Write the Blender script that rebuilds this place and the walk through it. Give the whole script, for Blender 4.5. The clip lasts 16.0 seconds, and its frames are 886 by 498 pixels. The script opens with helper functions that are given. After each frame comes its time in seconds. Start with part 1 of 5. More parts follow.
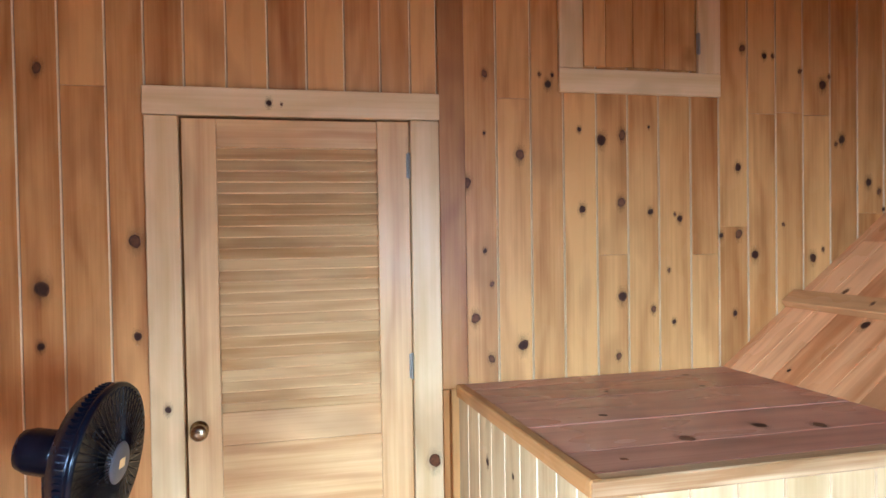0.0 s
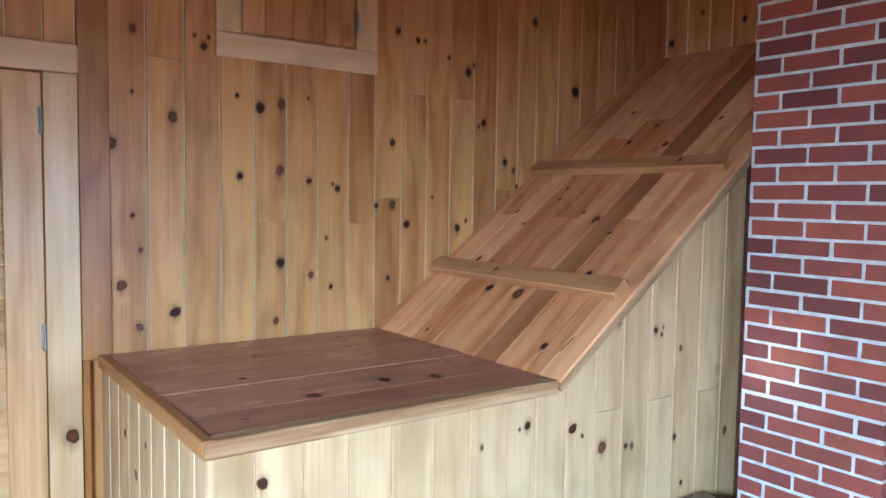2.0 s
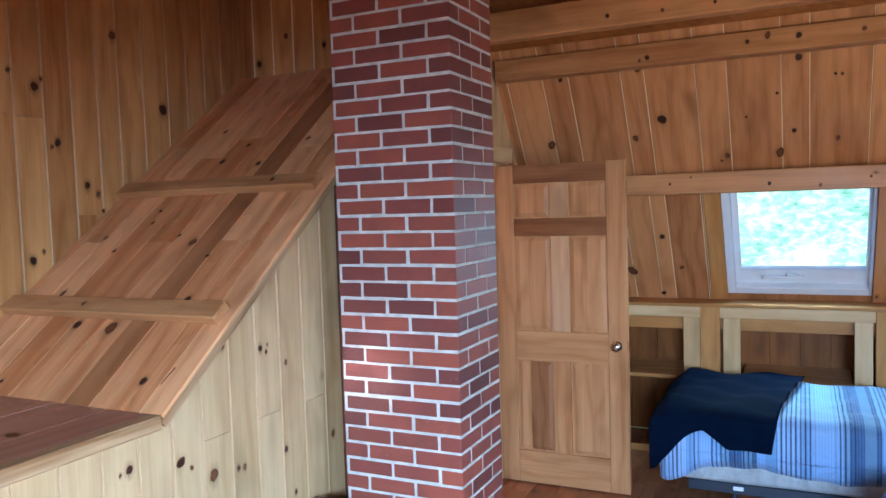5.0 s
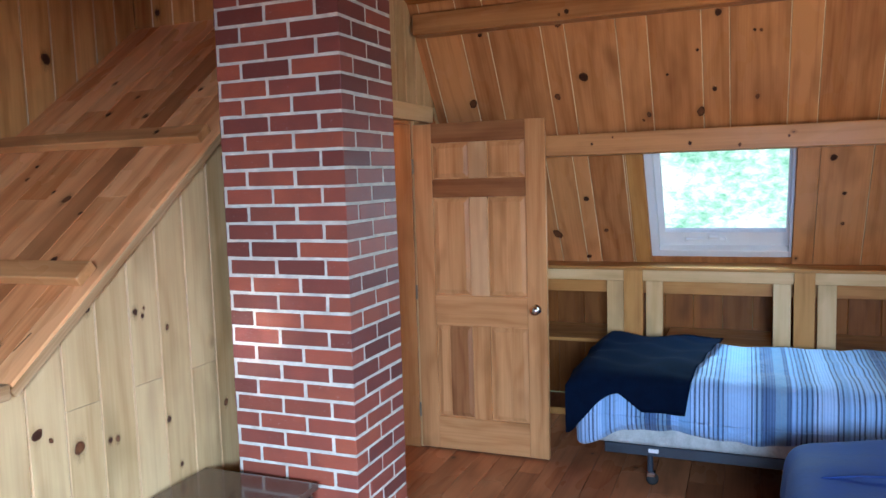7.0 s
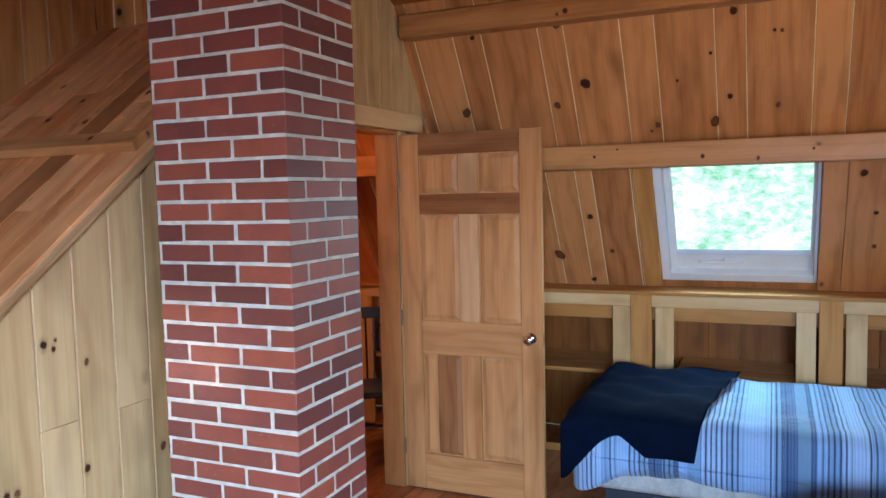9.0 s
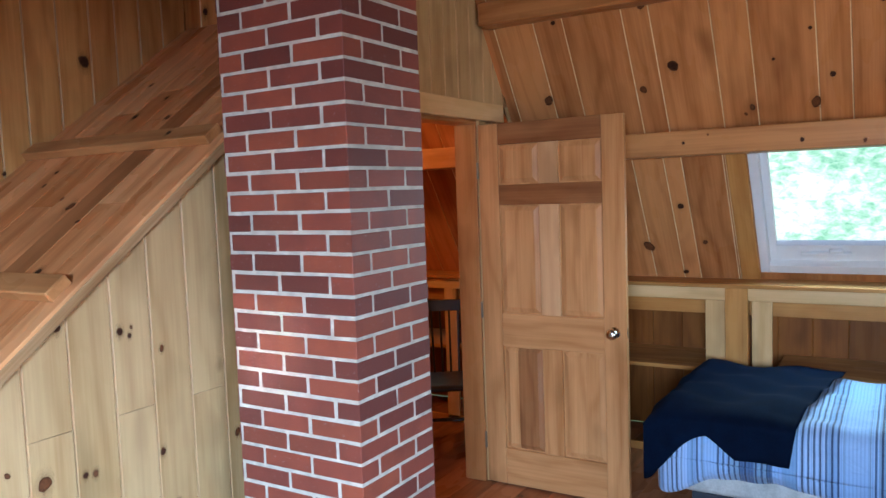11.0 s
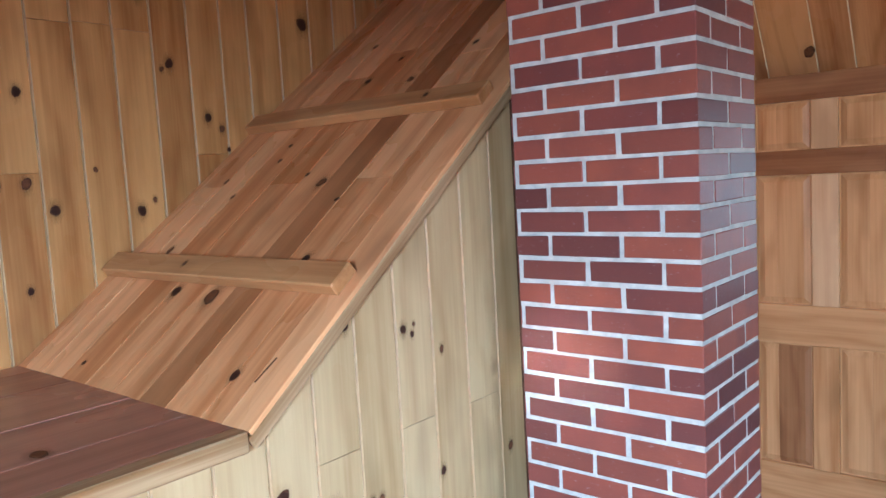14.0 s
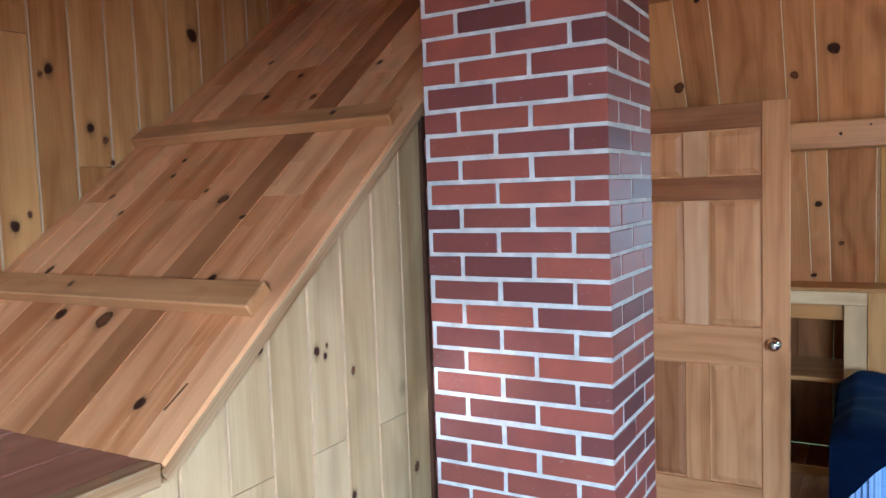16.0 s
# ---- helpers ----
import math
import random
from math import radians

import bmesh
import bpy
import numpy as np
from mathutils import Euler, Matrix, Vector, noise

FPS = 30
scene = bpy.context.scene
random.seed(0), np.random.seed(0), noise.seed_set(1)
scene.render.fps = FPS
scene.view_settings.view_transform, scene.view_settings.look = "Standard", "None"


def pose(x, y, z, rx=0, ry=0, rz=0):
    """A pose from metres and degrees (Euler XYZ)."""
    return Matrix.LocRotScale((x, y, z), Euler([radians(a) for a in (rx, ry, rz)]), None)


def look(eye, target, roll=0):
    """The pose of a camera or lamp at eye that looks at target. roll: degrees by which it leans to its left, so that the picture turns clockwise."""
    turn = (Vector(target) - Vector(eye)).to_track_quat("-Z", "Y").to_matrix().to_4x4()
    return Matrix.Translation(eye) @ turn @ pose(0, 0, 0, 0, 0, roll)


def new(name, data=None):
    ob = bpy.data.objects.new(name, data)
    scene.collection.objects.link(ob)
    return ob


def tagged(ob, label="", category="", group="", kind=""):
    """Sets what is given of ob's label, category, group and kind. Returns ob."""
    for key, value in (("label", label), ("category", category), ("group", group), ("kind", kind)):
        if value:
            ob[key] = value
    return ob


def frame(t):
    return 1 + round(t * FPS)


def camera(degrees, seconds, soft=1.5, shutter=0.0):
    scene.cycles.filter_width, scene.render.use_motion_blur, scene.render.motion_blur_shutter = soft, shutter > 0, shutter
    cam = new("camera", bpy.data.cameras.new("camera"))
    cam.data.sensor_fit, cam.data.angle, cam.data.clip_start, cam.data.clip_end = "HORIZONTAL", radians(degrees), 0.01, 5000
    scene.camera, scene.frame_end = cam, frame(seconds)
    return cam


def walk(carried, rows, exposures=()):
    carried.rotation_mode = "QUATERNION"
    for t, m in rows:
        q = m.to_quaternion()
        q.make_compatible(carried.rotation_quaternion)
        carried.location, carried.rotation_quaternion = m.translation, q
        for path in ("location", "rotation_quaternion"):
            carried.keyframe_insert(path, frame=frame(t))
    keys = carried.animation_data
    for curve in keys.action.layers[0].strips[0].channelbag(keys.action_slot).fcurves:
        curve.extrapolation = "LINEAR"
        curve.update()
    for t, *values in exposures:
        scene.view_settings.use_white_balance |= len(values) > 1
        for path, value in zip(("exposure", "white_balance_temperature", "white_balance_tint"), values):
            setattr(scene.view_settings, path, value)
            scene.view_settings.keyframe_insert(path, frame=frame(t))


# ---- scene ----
cam = camera(60.8, 16.0)
PATH = [
    (0, (0.185, 0.091, 1.748), (0.686, 2.027, 1.702), -0.9),
    (0.5, (0.194, 0.101, 1.742), (0.868, 1.982, 1.654), -1.2),
    (1, (0.26, 0.091, 1.745), (1.121, 1.891, 1.623), 0.0),
    (1.5, (0.323, 0.013, 1.765), (1.365, 1.716, 1.633), 0.8),
    (2, (0.38, -0.069, 1.755), (1.545, 1.552, 1.619), 0.9),
    (2.5, (0.42, -0.153, 1.756), (1.722, 1.358, 1.602), 0.4),
    (3, (0.435, -0.201, 1.762), (1.865, 1.189, 1.615), 0.1),
    (3.5, (0.433, -0.193, 1.776), (1.964, 1.086, 1.638), -0.3),
    (4, (0.427, -0.177, 1.782), (2.084, 0.937, 1.66), -0.7),
    (4.5, (0.419, -0.151, 1.787), (2.169, 0.812, 1.693), -1.3),
    (5, (0.405, -0.128, 1.786), (2.206, 0.734, 1.675), -1.8),
    (5.2, (0.396, -0.12, 1.77), (2.215, 0.703, 1.643), -1.9),
    (7.3, (0.698, -0.287, 1.714), (2.542, 0.463, 1.52), -1.7),
    (7.5, (0.74, -0.293, 1.711), (2.579, 0.47, 1.52), -1.6),
    (8, (0.886, -0.272, 1.701), (2.726, 0.492, 1.526), -1.5),
    (8.2, (0.945, -0.237, 1.702), (2.793, 0.51, 1.535), -1.3),
    (10.3, (1.142, -0.409, 1.706), (2.882, 0.568, 1.58), -1.7),
    (10.5, (1.158, -0.408, 1.694), (2.886, 0.59, 1.561), -1.8),
    (11, (1.188, -0.374, 1.68), (2.89, 0.666, 1.525), -2.1),
    (11.5, (1.153, -0.253, 1.665), (2.845, 0.799, 1.487), -2.1),
    (12, (1.098, -0.136, 1.66), (2.782, 0.925, 1.47), -1.8),
    (12.5, (1.128, -0.013, 1.642), (2.785, 1.091, 1.453), -1.6),
    (13, (1.239, 0.138, 1.65), (2.849, 1.311, 1.47), -1.6),
    (13.5, (1.282, 0.259, 1.642), (2.844, 1.495, 1.461), -2.1),
    (14, (1.235, 0.384, 1.668), (2.76, 1.663, 1.477), -3.2),
    (14.5, (1.185, 0.497, 1.694), (2.709, 1.778, 1.503), -4.1),
    (15, (1.157, 0.544, 1.678), (2.751, 1.742, 1.515), -3.6),
    (15.5, (1.168, 0.524, 1.676), (2.851, 1.595, 1.523), -2.3),
    (16, (1.165, 0.497, 1.669), (2.898, 1.485, 1.519), -2.0),
]
walk(cam, [(t, look(eye, target, roll)) for t, eye, target, roll in PATH], exposures=((0.0, 0.84, 5500, 5), (2.0, 0.42, 5200, 5), (3.5, 0.36, 5150, 7), (5.0, 0.36, 5300, 8), (8.0, 0.30, 5950, 9), (11.5, 0.28, 6000, 9), (15.0, 0.56, 5400, 7), (16.0, 0.46, 5400, 7)))

# ---- light ----
# large lights, world and exposure
world = bpy.data.worlds.new("world")
scene.world = world
world.use_nodes = True
wn = world.node_tree
sky = wn.nodes.new("ShaderNodeTexSky")
sky.sky_type = "NISHITA"
sky.sun_disc = False
sky.sun_elevation, sky.sun_rotation = radians(48), radians(-110)
wn.nodes["Background"].inputs["Strength"].default_value = 0.15
wn.links.new(sky.outputs["Color"], wn.nodes["Background"].inputs["Color"])

sun_data = bpy.data.lights.new("sun", "SUN")
sun_data.energy, sun_data.angle, sun_data.color = 3.0, radians(0.6), (1.0, 0.93, 0.82)
sun = new("sun", sun_data)
sun.matrix_world = look((-20, -12, 30), (0, 0, 0))


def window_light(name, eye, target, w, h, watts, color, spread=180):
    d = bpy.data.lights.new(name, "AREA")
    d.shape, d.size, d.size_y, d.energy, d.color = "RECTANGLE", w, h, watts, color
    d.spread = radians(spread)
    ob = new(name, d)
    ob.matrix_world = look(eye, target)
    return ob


SKYBLUE = (0.55, 0.735, 1.0)
# daylight in the openings: the sky's light falls through each window downwards into the room
window_light("daylight_west", (-1.58, -1.05, 1.88), (-1.58 + 0.663, -1.05 + 0.383, 1.88 - 0.643), 1.25, 0.85, 200, SKYBLUE, 98)
window_light("daylight_gable", (1.75, -2.86, 1.50), (1.50, -1.9, 0.94), 1.0, 1.1, 62, SKYBLUE, 90)
# upward fill lamp added at the gable window to brighten the slope and beams
window_light("upward_fill_gable", (1.75, -2.84, 1.50), (1.75 + 0.74, -2.84 + 0.56, 1.50 + 0.26), 1.0, 1.1, 13, (1.0, 0.97, 0.86), 80)
# narrow helper lamp, added by the west window to put a bright spot on the chimney
window_light("chimney_spot_helper", (-1.60, -0.75, 1.86), (3.012, 1.485, 1.13), 0.10, 0.16, 0.42, (0.80, 0.88, 1.0), 4.5)
window_light("daylight_bed_window", (5.70, -0.10, 1.50), (5.70 - 0.833, -0.10, 1.50 - 0.66), 0.70, 0.55, 15, (0.48, 0.76, 0.92), 140)
# added warm point light, out of view, that turns the next room orange
next_room_fill_data = bpy.data.lights.new("next_room_fill", "POINT")
next_room_fill_data.energy, next_room_fill_data.color, next_room_fill_data.shadow_soft_size = 26, (1.0, 0.50, 0.16), 0.05
next_room_fill = new("next_room_fill", next_room_fill_data)
next_room_fill.location = (4.6, 3.0, 2.35)


# ---- materials ----
def mat_base(name):
    m = bpy.data.materials.new(name)
    m.use_nodes = True
    nt = m.node_tree
    return m, nt, nt.nodes["Principled BSDF"]


def mix_color(nt, a, b, fac, mode="MIX"):
    n = nt.nodes.new("ShaderNodeMix")
    n.data_type, n.blend_type = "RGBA", mode
    for sock, v in ((n.inputs[6], a), (n.inputs[7], b), (n.inputs[0], fac)):
        if hasattr(v, "is_linked"):
            nt.links.new(v, sock)
        elif isinstance(v, tuple):
            sock.default_value = (*v, 1)
        else:
            sock.default_value = v
    return n.outputs[2]


def math_node(nt, op, a, b=0.0, c=None):
    n = nt.nodes.new("ShaderNodeMath")
    n.operation = op
    for i, v in enumerate((a, b) if c is None else (a, b, c)):
        if hasattr(v, "is_linked"):
            nt.links.new(v, n.inputs[i])
        else:
            n.inputs[i].default_value = v
    return n.outputs[0]


def ramp_node(nt, fac, stops):
    n = nt.nodes.new("ShaderNodeValToRGB")
    el = n.color_ramp.elements
    while len(el) < len(stops):
        el.new(0.5)
    for e, (p, c) in zip(el, stops):
        e.position, e.color = p, (c, c, c, 1) if isinstance(c, (int, float)) else (*c, 1)
    nt.links.new(fac, n.inputs[0])
    return n.outputs[0]


def noise_node(nt, vec, scale, detail=4.0, rough=0.55, dist=0.0):
    n = nt.nodes.new("ShaderNodeTexNoise")
    n.inputs["Scale"].default_value, n.inputs["Detail"].default_value = scale, detail
    n.inputs["Roughness"].default_value, n.inputs["Distortion"].default_value = rough, dist
    nt.links.new(vec, n.inputs["Vector"])
    return n.outputs["Fac"]


def scaled(nt, vec, s):
    n = nt.nodes.new("ShaderNodeVectorMath")
    n.operation = "MULTIPLY"
    nt.links.new(vec, n.inputs[0])
    n.inputs[1].default_value = s
    return n.outputs[0]


def wood(name, pale, dark, vary=0.6, knots=0.45, rough=0.42, coat=0.15, grain=1.0):
    """Varnished softwood whose grain runs along the local z of each piece."""
    m, nt, bsdf = mat_base(name)
    tc = nt.nodes.new("ShaderNodeTexCoord")
    info = nt.nodes.new("ShaderNodeObjectInfo")
    geo = nt.nodes.new("ShaderNodeNewGeometry")
    rnd = math_node(nt, "FRACT", math_node(nt, "ADD", info.outputs["Random"], geo.outputs["Random Per Island"]))
    comb = nt.nodes.new("ShaderNodeCombineXYZ")
    for i, k in enumerate((37.0, 11.0, 53.0)):
        nt.links.new(math_node(nt, "MULTIPLY", rnd, k), comb.inputs[i])
    off = nt.nodes.new("ShaderNodeVectorMath")
    off.operation = "ADD"
    nt.links.new(tc.outputs["Object"], off.inputs[0])
    nt.links.new(comb.outputs[0], off.inputs[1])
    v = off.outputs[0]
    # slow waviness of the growth rings, then fine streaks
    bend = noise_node(nt, scaled(nt, v, (3.0, 3.0, 0.9)), 1.0, 2.0)
    sep = nt.nodes.new("ShaderNodeSeparateXYZ")
    nt.links.new(v, sep.inputs[0])
    phase = math_node(nt, "ADD", math_node(nt, "MULTIPLY", bend, 20.0), math_node(nt, "MULTIPLY", math_node(nt, "ADD", sep.outputs[0], sep.outputs[1]), 60.0))
    rings = math_node(nt, "MULTIPLY_ADD", math_node(nt, "SINE", phase), 0.5, 0.5)
    streak = noise_node(nt, scaled(nt, v, (90.0, 90.0, 1.6)), 1.0, 3.0)
    blotch = noise_node(nt, scaled(nt, v, (9.0, 9.0, 1.5)), 1.0, 4.0)
    stain = noise_node(nt, scaled(nt, v, (5.0, 5.0, 2.2)), 1.0, 2.0)
    g = math_node(nt, "ADD", math_node(nt, "MULTIPLY", math_node(nt, "POWER", rings, 3.0), 0.24 * grain),
                  math_node(nt, "MULTIPLY", ramp_node(nt, streak, [(0.35, 0.0), (0.7, 1.0)]), 0.22 * grain))
    g = math_node(nt, "ADD", g, math_node(nt, "MULTIPLY", ramp_node(nt, blotch, [(0.35, 0.0), (0.68, 1.0)]), 0.42))
    g = math_node(nt, "ADD", g, math_node(nt, "MULTIPLY", math_node(nt, "SUBTRACT", rnd, 0.5), vary))
    col = mix_color(nt, pale, dark, ramp_node(nt, g, [(0.06, 0.0), (0.95, 1.0)]))
    col = mix_color(nt, col, tuple(0.62 * c for c in dark), math_node(nt, "MULTIPLY", ramp_node(nt, stain, [(0.54, 0.0), (0.74, 1.0)]), 0.55))
    height = math_node(nt, "MULTIPLY", g, 0.5)
    if knots > 0:
        vo = nt.nodes.new("ShaderNodeTexVoronoi")
        vo.inputs["Scale"].default_value = 4.6
        warp = nt.nodes.new("ShaderNodeVectorMath")
        warp.operation = "ADD"
        nn = nt.nodes.new("ShaderNodeTexNoise")
        nn.inputs["Scale"].default_value, nn.inputs["Detail"].default_value = 26.0, 2.0
        nt.links.new(v, nn.inputs["Vector"])
        nt.links.new(scaled(nt, v, (1.0, 0.25, 0.72)), warp.inputs[0])
        nt.links.new(scaled(nt, nn.outputs["Color"], (0.018, 0.018, 0.018)), warp.inputs[1])
        nt.links.new(warp.outputs[0], vo.inputs["Vector"])
        sc = nt.nodes.new("ShaderNodeSeparateColor")
        nt.links.new(vo.outputs["Color"], sc.inputs[0])
        keep = math_node(nt, "LESS_THAN", sc.outputs[0], knots)
        size = math_node(nt, "MULTIPLY_ADD", sc.outputs[1], 0.055, 0.022)
        rel = math_node(nt, "DIVIDE", vo.outputs["Distance"], size)
        core = math_node(nt, "MULTIPLY", ramp_node(nt, rel, [(0.0, 0.75), (0.55, 0.65), (0.8, 1.0), (1.0, 0.0)]), keep)
        halo = math_node(nt, "MULTIPLY", ramp_node(nt, math_node(nt, "MULTIPLY", rel, 0.3), [(0.25, 0.55), (1.0, 0.0)]), keep)
        col = mix_color(nt, col, tuple(0.55 * c for c in dark), halo)
        col = mix_color(nt, col, (0.035, 0.014, 0.008), core)
        height = math_node(nt, "SUBTRACT", height, math_node(nt, "MULTIPLY", core, 0.8))
    nt.links.new(col, bsdf.inputs["Base Color"])
    bsdf.inputs["Coat Weight"].default_value = coat
    bsdf.inputs["Specular IOR Level"].default_value = 0.12
    bsdf.inputs["Coat Roughness"].default_value = 0.22
    nt.links.new(math_node(nt, "MULTIPLY_ADD", streak, 0.2, rough - 0.1), bsdf.inputs["Roughness"])
    nt.links.new(math_node(nt, "MULTIPLY_ADD", stain, 0.5, 0.05), bsdf.inputs["Coat Roughness"])
    bump = nt.nodes.new("ShaderNodeBump")
    bump.inputs["Strength"].default_value, bump.inputs["Distance"].default_value = 0.35, 0.002
    nt.links.new(height, bump.inputs["Height"])
    nt.links.new(bump.outputs[0], bsdf.inputs["Normal"])
    return m


def plain(name, color, rough=0.5, metal=0.0, var=0.12, scale=9.0, bump=0.0, coat=0.0, spec=0.5):
    """A surface with soft mottling at two scales."""
    m, nt, bsdf = mat_base(name)
    tc = nt.nodes.new("ShaderNodeTexCoord")
    info = nt.nodes.new("ShaderNodeObjectInfo")
    a = noise_node(nt, tc.outputs["Object"], scale, 4.0)
    b = noise_node(nt, tc.outputs["Object"], scale * 9, 3.0)
    f = math_node(nt, "ADD", math_node(nt, "MULTIPLY", a, 0.7), math_node(nt, "MULTIPLY", b, 0.3))
    lo, hi = tuple(c * (1 - var) for c in color), tuple(min(1, c * (1 + var)) for c in color)
    nt.links.new(mix_color(nt, lo, hi, ramp_node(nt, f, [(0.3, 0.0), (0.7, 1.0)])), bsdf.inputs["Base Color"])
    bsdf.inputs["Metallic"].default_value, bsdf.inputs["Coat Weight"].default_value = metal, coat
    bsdf.inputs["Specular IOR Level"].default_value = spec
    nt.links.new(math_node(nt, "MULTIPLY_ADD", a, 0.2, rough - 0.1), bsdf.inputs["Roughness"])
    if bump:
        bn = nt.nodes.new("ShaderNodeBump")
        bn.inputs["Strength"].default_value, bn.inputs["Distance"].default_value = 0.5, bump
        nt.links.new(f, bn.inputs["Height"])
        nt.links.new(bn.outputs[0], bsdf.inputs["Normal"])
    return m


def brick_material():
    m, nt, bsdf = mat_base("red_brick")
    tc = nt.nodes.new("ShaderNodeTexCoord")
    info = nt.nodes.new("ShaderNodeObjectInfo")
    geo = nt.nodes.new("ShaderNodeNewGeometry")
    rnd = math_node(nt, "FRACT", math_node(nt, "ADD", info.outputs["Random"], geo.outputs["Random Per Island"]))
    off = nt.nodes.new("ShaderNodeVectorMath")
    off.operation = "ADD"
    nt.links.new(tc.outputs["Object"], off.inputs[0])
    nt.links.new(math_node(nt, "MULTIPLY", rnd, 23.0), off.inputs[1])
    v = off.outputs[0]
    a, b = noise_node(nt, v, 7.0, 3.0), noise_node(nt, scaled(nt, v, (1, 1, 2.5)), 55.0, 4.0)
    base = ramp_node(nt, rnd, [(0.0, (0.140, 0.040, 0.030)), (0.25, (0.225, 0.058, 0.040)), (0.55, (0.285, 0.072, 0.044)), (0.85, (0.33, 0.084, 0.044)), (1.0, (0.150, 0.045, 0.034))])
    col = mix_color(nt, base, (0.13, 0.045, 0.038), math_node(nt, "MULTIPLY", ramp_node(nt, a, [(0.4, 0.0), (0.75, 1.0)]), 0.5))
    # smears of mortar
    smear = ramp_node(nt, b, [(0.64, 0.0), (0.78, 1.0)])
    col = mix_color(nt, col, (0.42, 0.36, 0.34), math_node(nt, "MULTIPLY", smear, 0.28))
    nt.links.new(col, bsdf.inputs["Base Color"])
    bsdf.inputs["Roughness"].default_value = 0.5
    bsdf.inputs["Specular IOR Level"].default_value = 0.28
    bump = nt.nodes.new("ShaderNodeBump")
    bump.inputs["Strength"].default_value, bump.inputs["Distance"].default_value = 0.5, 0.002
    nt.links.new(b, bump.inputs["Height"])
    nt.links.new(bump.outputs[0], bsdf.inputs["Normal"])
    return m


def stripe_material():
    """Woven stripes across the bed: the pattern follows the local y."""
    m, nt, bsdf = mat_base("striped_cotton")
    tc = nt.nodes.new("ShaderNodeTexCoord")
    sep = nt.nodes.new("ShaderNodeSeparateXYZ")
    nt.links.new(tc.outputs["Object"], sep.inputs[0])
    y = sep.outputs[1]
    wide = math_node(nt, "FRACT", math_node(nt, "MULTIPLY", y, 1.75))
    stops = [(0.0, (0.19, 0.35, 0.60)), (0.10, (0.26, 0.45, 0.76)), (0.17, (0.05, 0.11, 0.24)), (0.21, (0.17, 0.30, 0.46)), (0.30, (0.06, 0.12, 0.26)), (0.40, (0.22, 0.37, 0.56)), (0.47, (0.30, 0.49, 0.79)), (0.72, (0.23, 0.40, 0.68)), (0.80, (0.36, 0.54, 0.82))]
    col = ramp_node(nt, wide, stops)
    col.node.color_ramp.interpolation = "CONSTANT"
    fine = math_node(nt, "FRACT", math_node(nt, "MULTIPLY", y, 44.0))
    band = noise_node(nt, scaled(nt, tc.outputs["Object"], (0.0, 6.0, 0.0)), 1.0, 1.0)
    line = math_node(nt, "MULTIPLY", math_node(nt, "LESS_THAN", fine, 0.36), ramp_node(nt, band, [(0.47, 0.0), (0.50, 1.0)]))
    col = mix_color(nt, col, (0.008, 0.026, 0.085), math_node(nt, "MULTIPLY", line, 0.9))
    pin = math_node(nt, "LESS_THAN", math_node(nt, "FRACT", math_node(nt, "MULTIPLY", y, 71.0)), 0.4)
    col = mix_color(nt, col, (0.13, 0.27, 0.52), math_node(nt, "MULTIPLY", pin, 0.35))
    weave = noise_node(nt, tc.outputs["Object"], 300.0, 2.0)
    crease = noise_node(nt, tc.outputs["Object"], 11.0, 4.0, 0.6, 1.2)
    nt.links.new(col, bsdf.inputs["Base Color"])
    bsdf.inputs["Roughness"].default_value = 0.85
    bsdf.inputs["Sheen Weight"].default_value = 0.2
    bump = nt.nodes.new("ShaderNodeBump")
    bump.inputs["Strength"].default_value, bump.inputs["Distance"].default_value = 0.8, 0.022
    nt.links.new(math_node(nt, "ADD", math_node(nt, "MULTIPLY", weave, 0.05), crease), bump.inputs["Height"])
    nt.links.new(bump.outputs[0], bsdf.inputs["Normal"])
    return m


# distant trees whose sunlight is put in as glow, up to white
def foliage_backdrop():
    m, nt, bsdf = mat_base("glowing_foliage_far")
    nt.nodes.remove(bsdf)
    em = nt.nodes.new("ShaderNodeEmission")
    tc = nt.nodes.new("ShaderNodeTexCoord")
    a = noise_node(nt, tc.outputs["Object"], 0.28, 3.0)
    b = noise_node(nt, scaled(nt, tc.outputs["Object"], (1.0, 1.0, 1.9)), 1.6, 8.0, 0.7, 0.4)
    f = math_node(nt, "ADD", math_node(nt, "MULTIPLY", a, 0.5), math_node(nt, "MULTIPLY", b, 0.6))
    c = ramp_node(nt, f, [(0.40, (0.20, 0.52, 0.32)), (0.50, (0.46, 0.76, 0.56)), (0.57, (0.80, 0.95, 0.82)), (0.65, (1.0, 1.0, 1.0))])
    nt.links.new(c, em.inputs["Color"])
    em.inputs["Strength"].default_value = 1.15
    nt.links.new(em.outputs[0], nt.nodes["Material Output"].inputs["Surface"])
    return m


def glass_material():
    m, nt, bsdf = mat_base("window_glass")
    bsdf.inputs["Base Color"].default_value = (0.97, 0.99, 1.0, 1)
    bsdf.inputs["Roughness"].default_value, bsdf.inputs["Transmission Weight"].default_value, bsdf.inputs["IOR"].default_value = 0.0, 1.0, 1.1
    return m


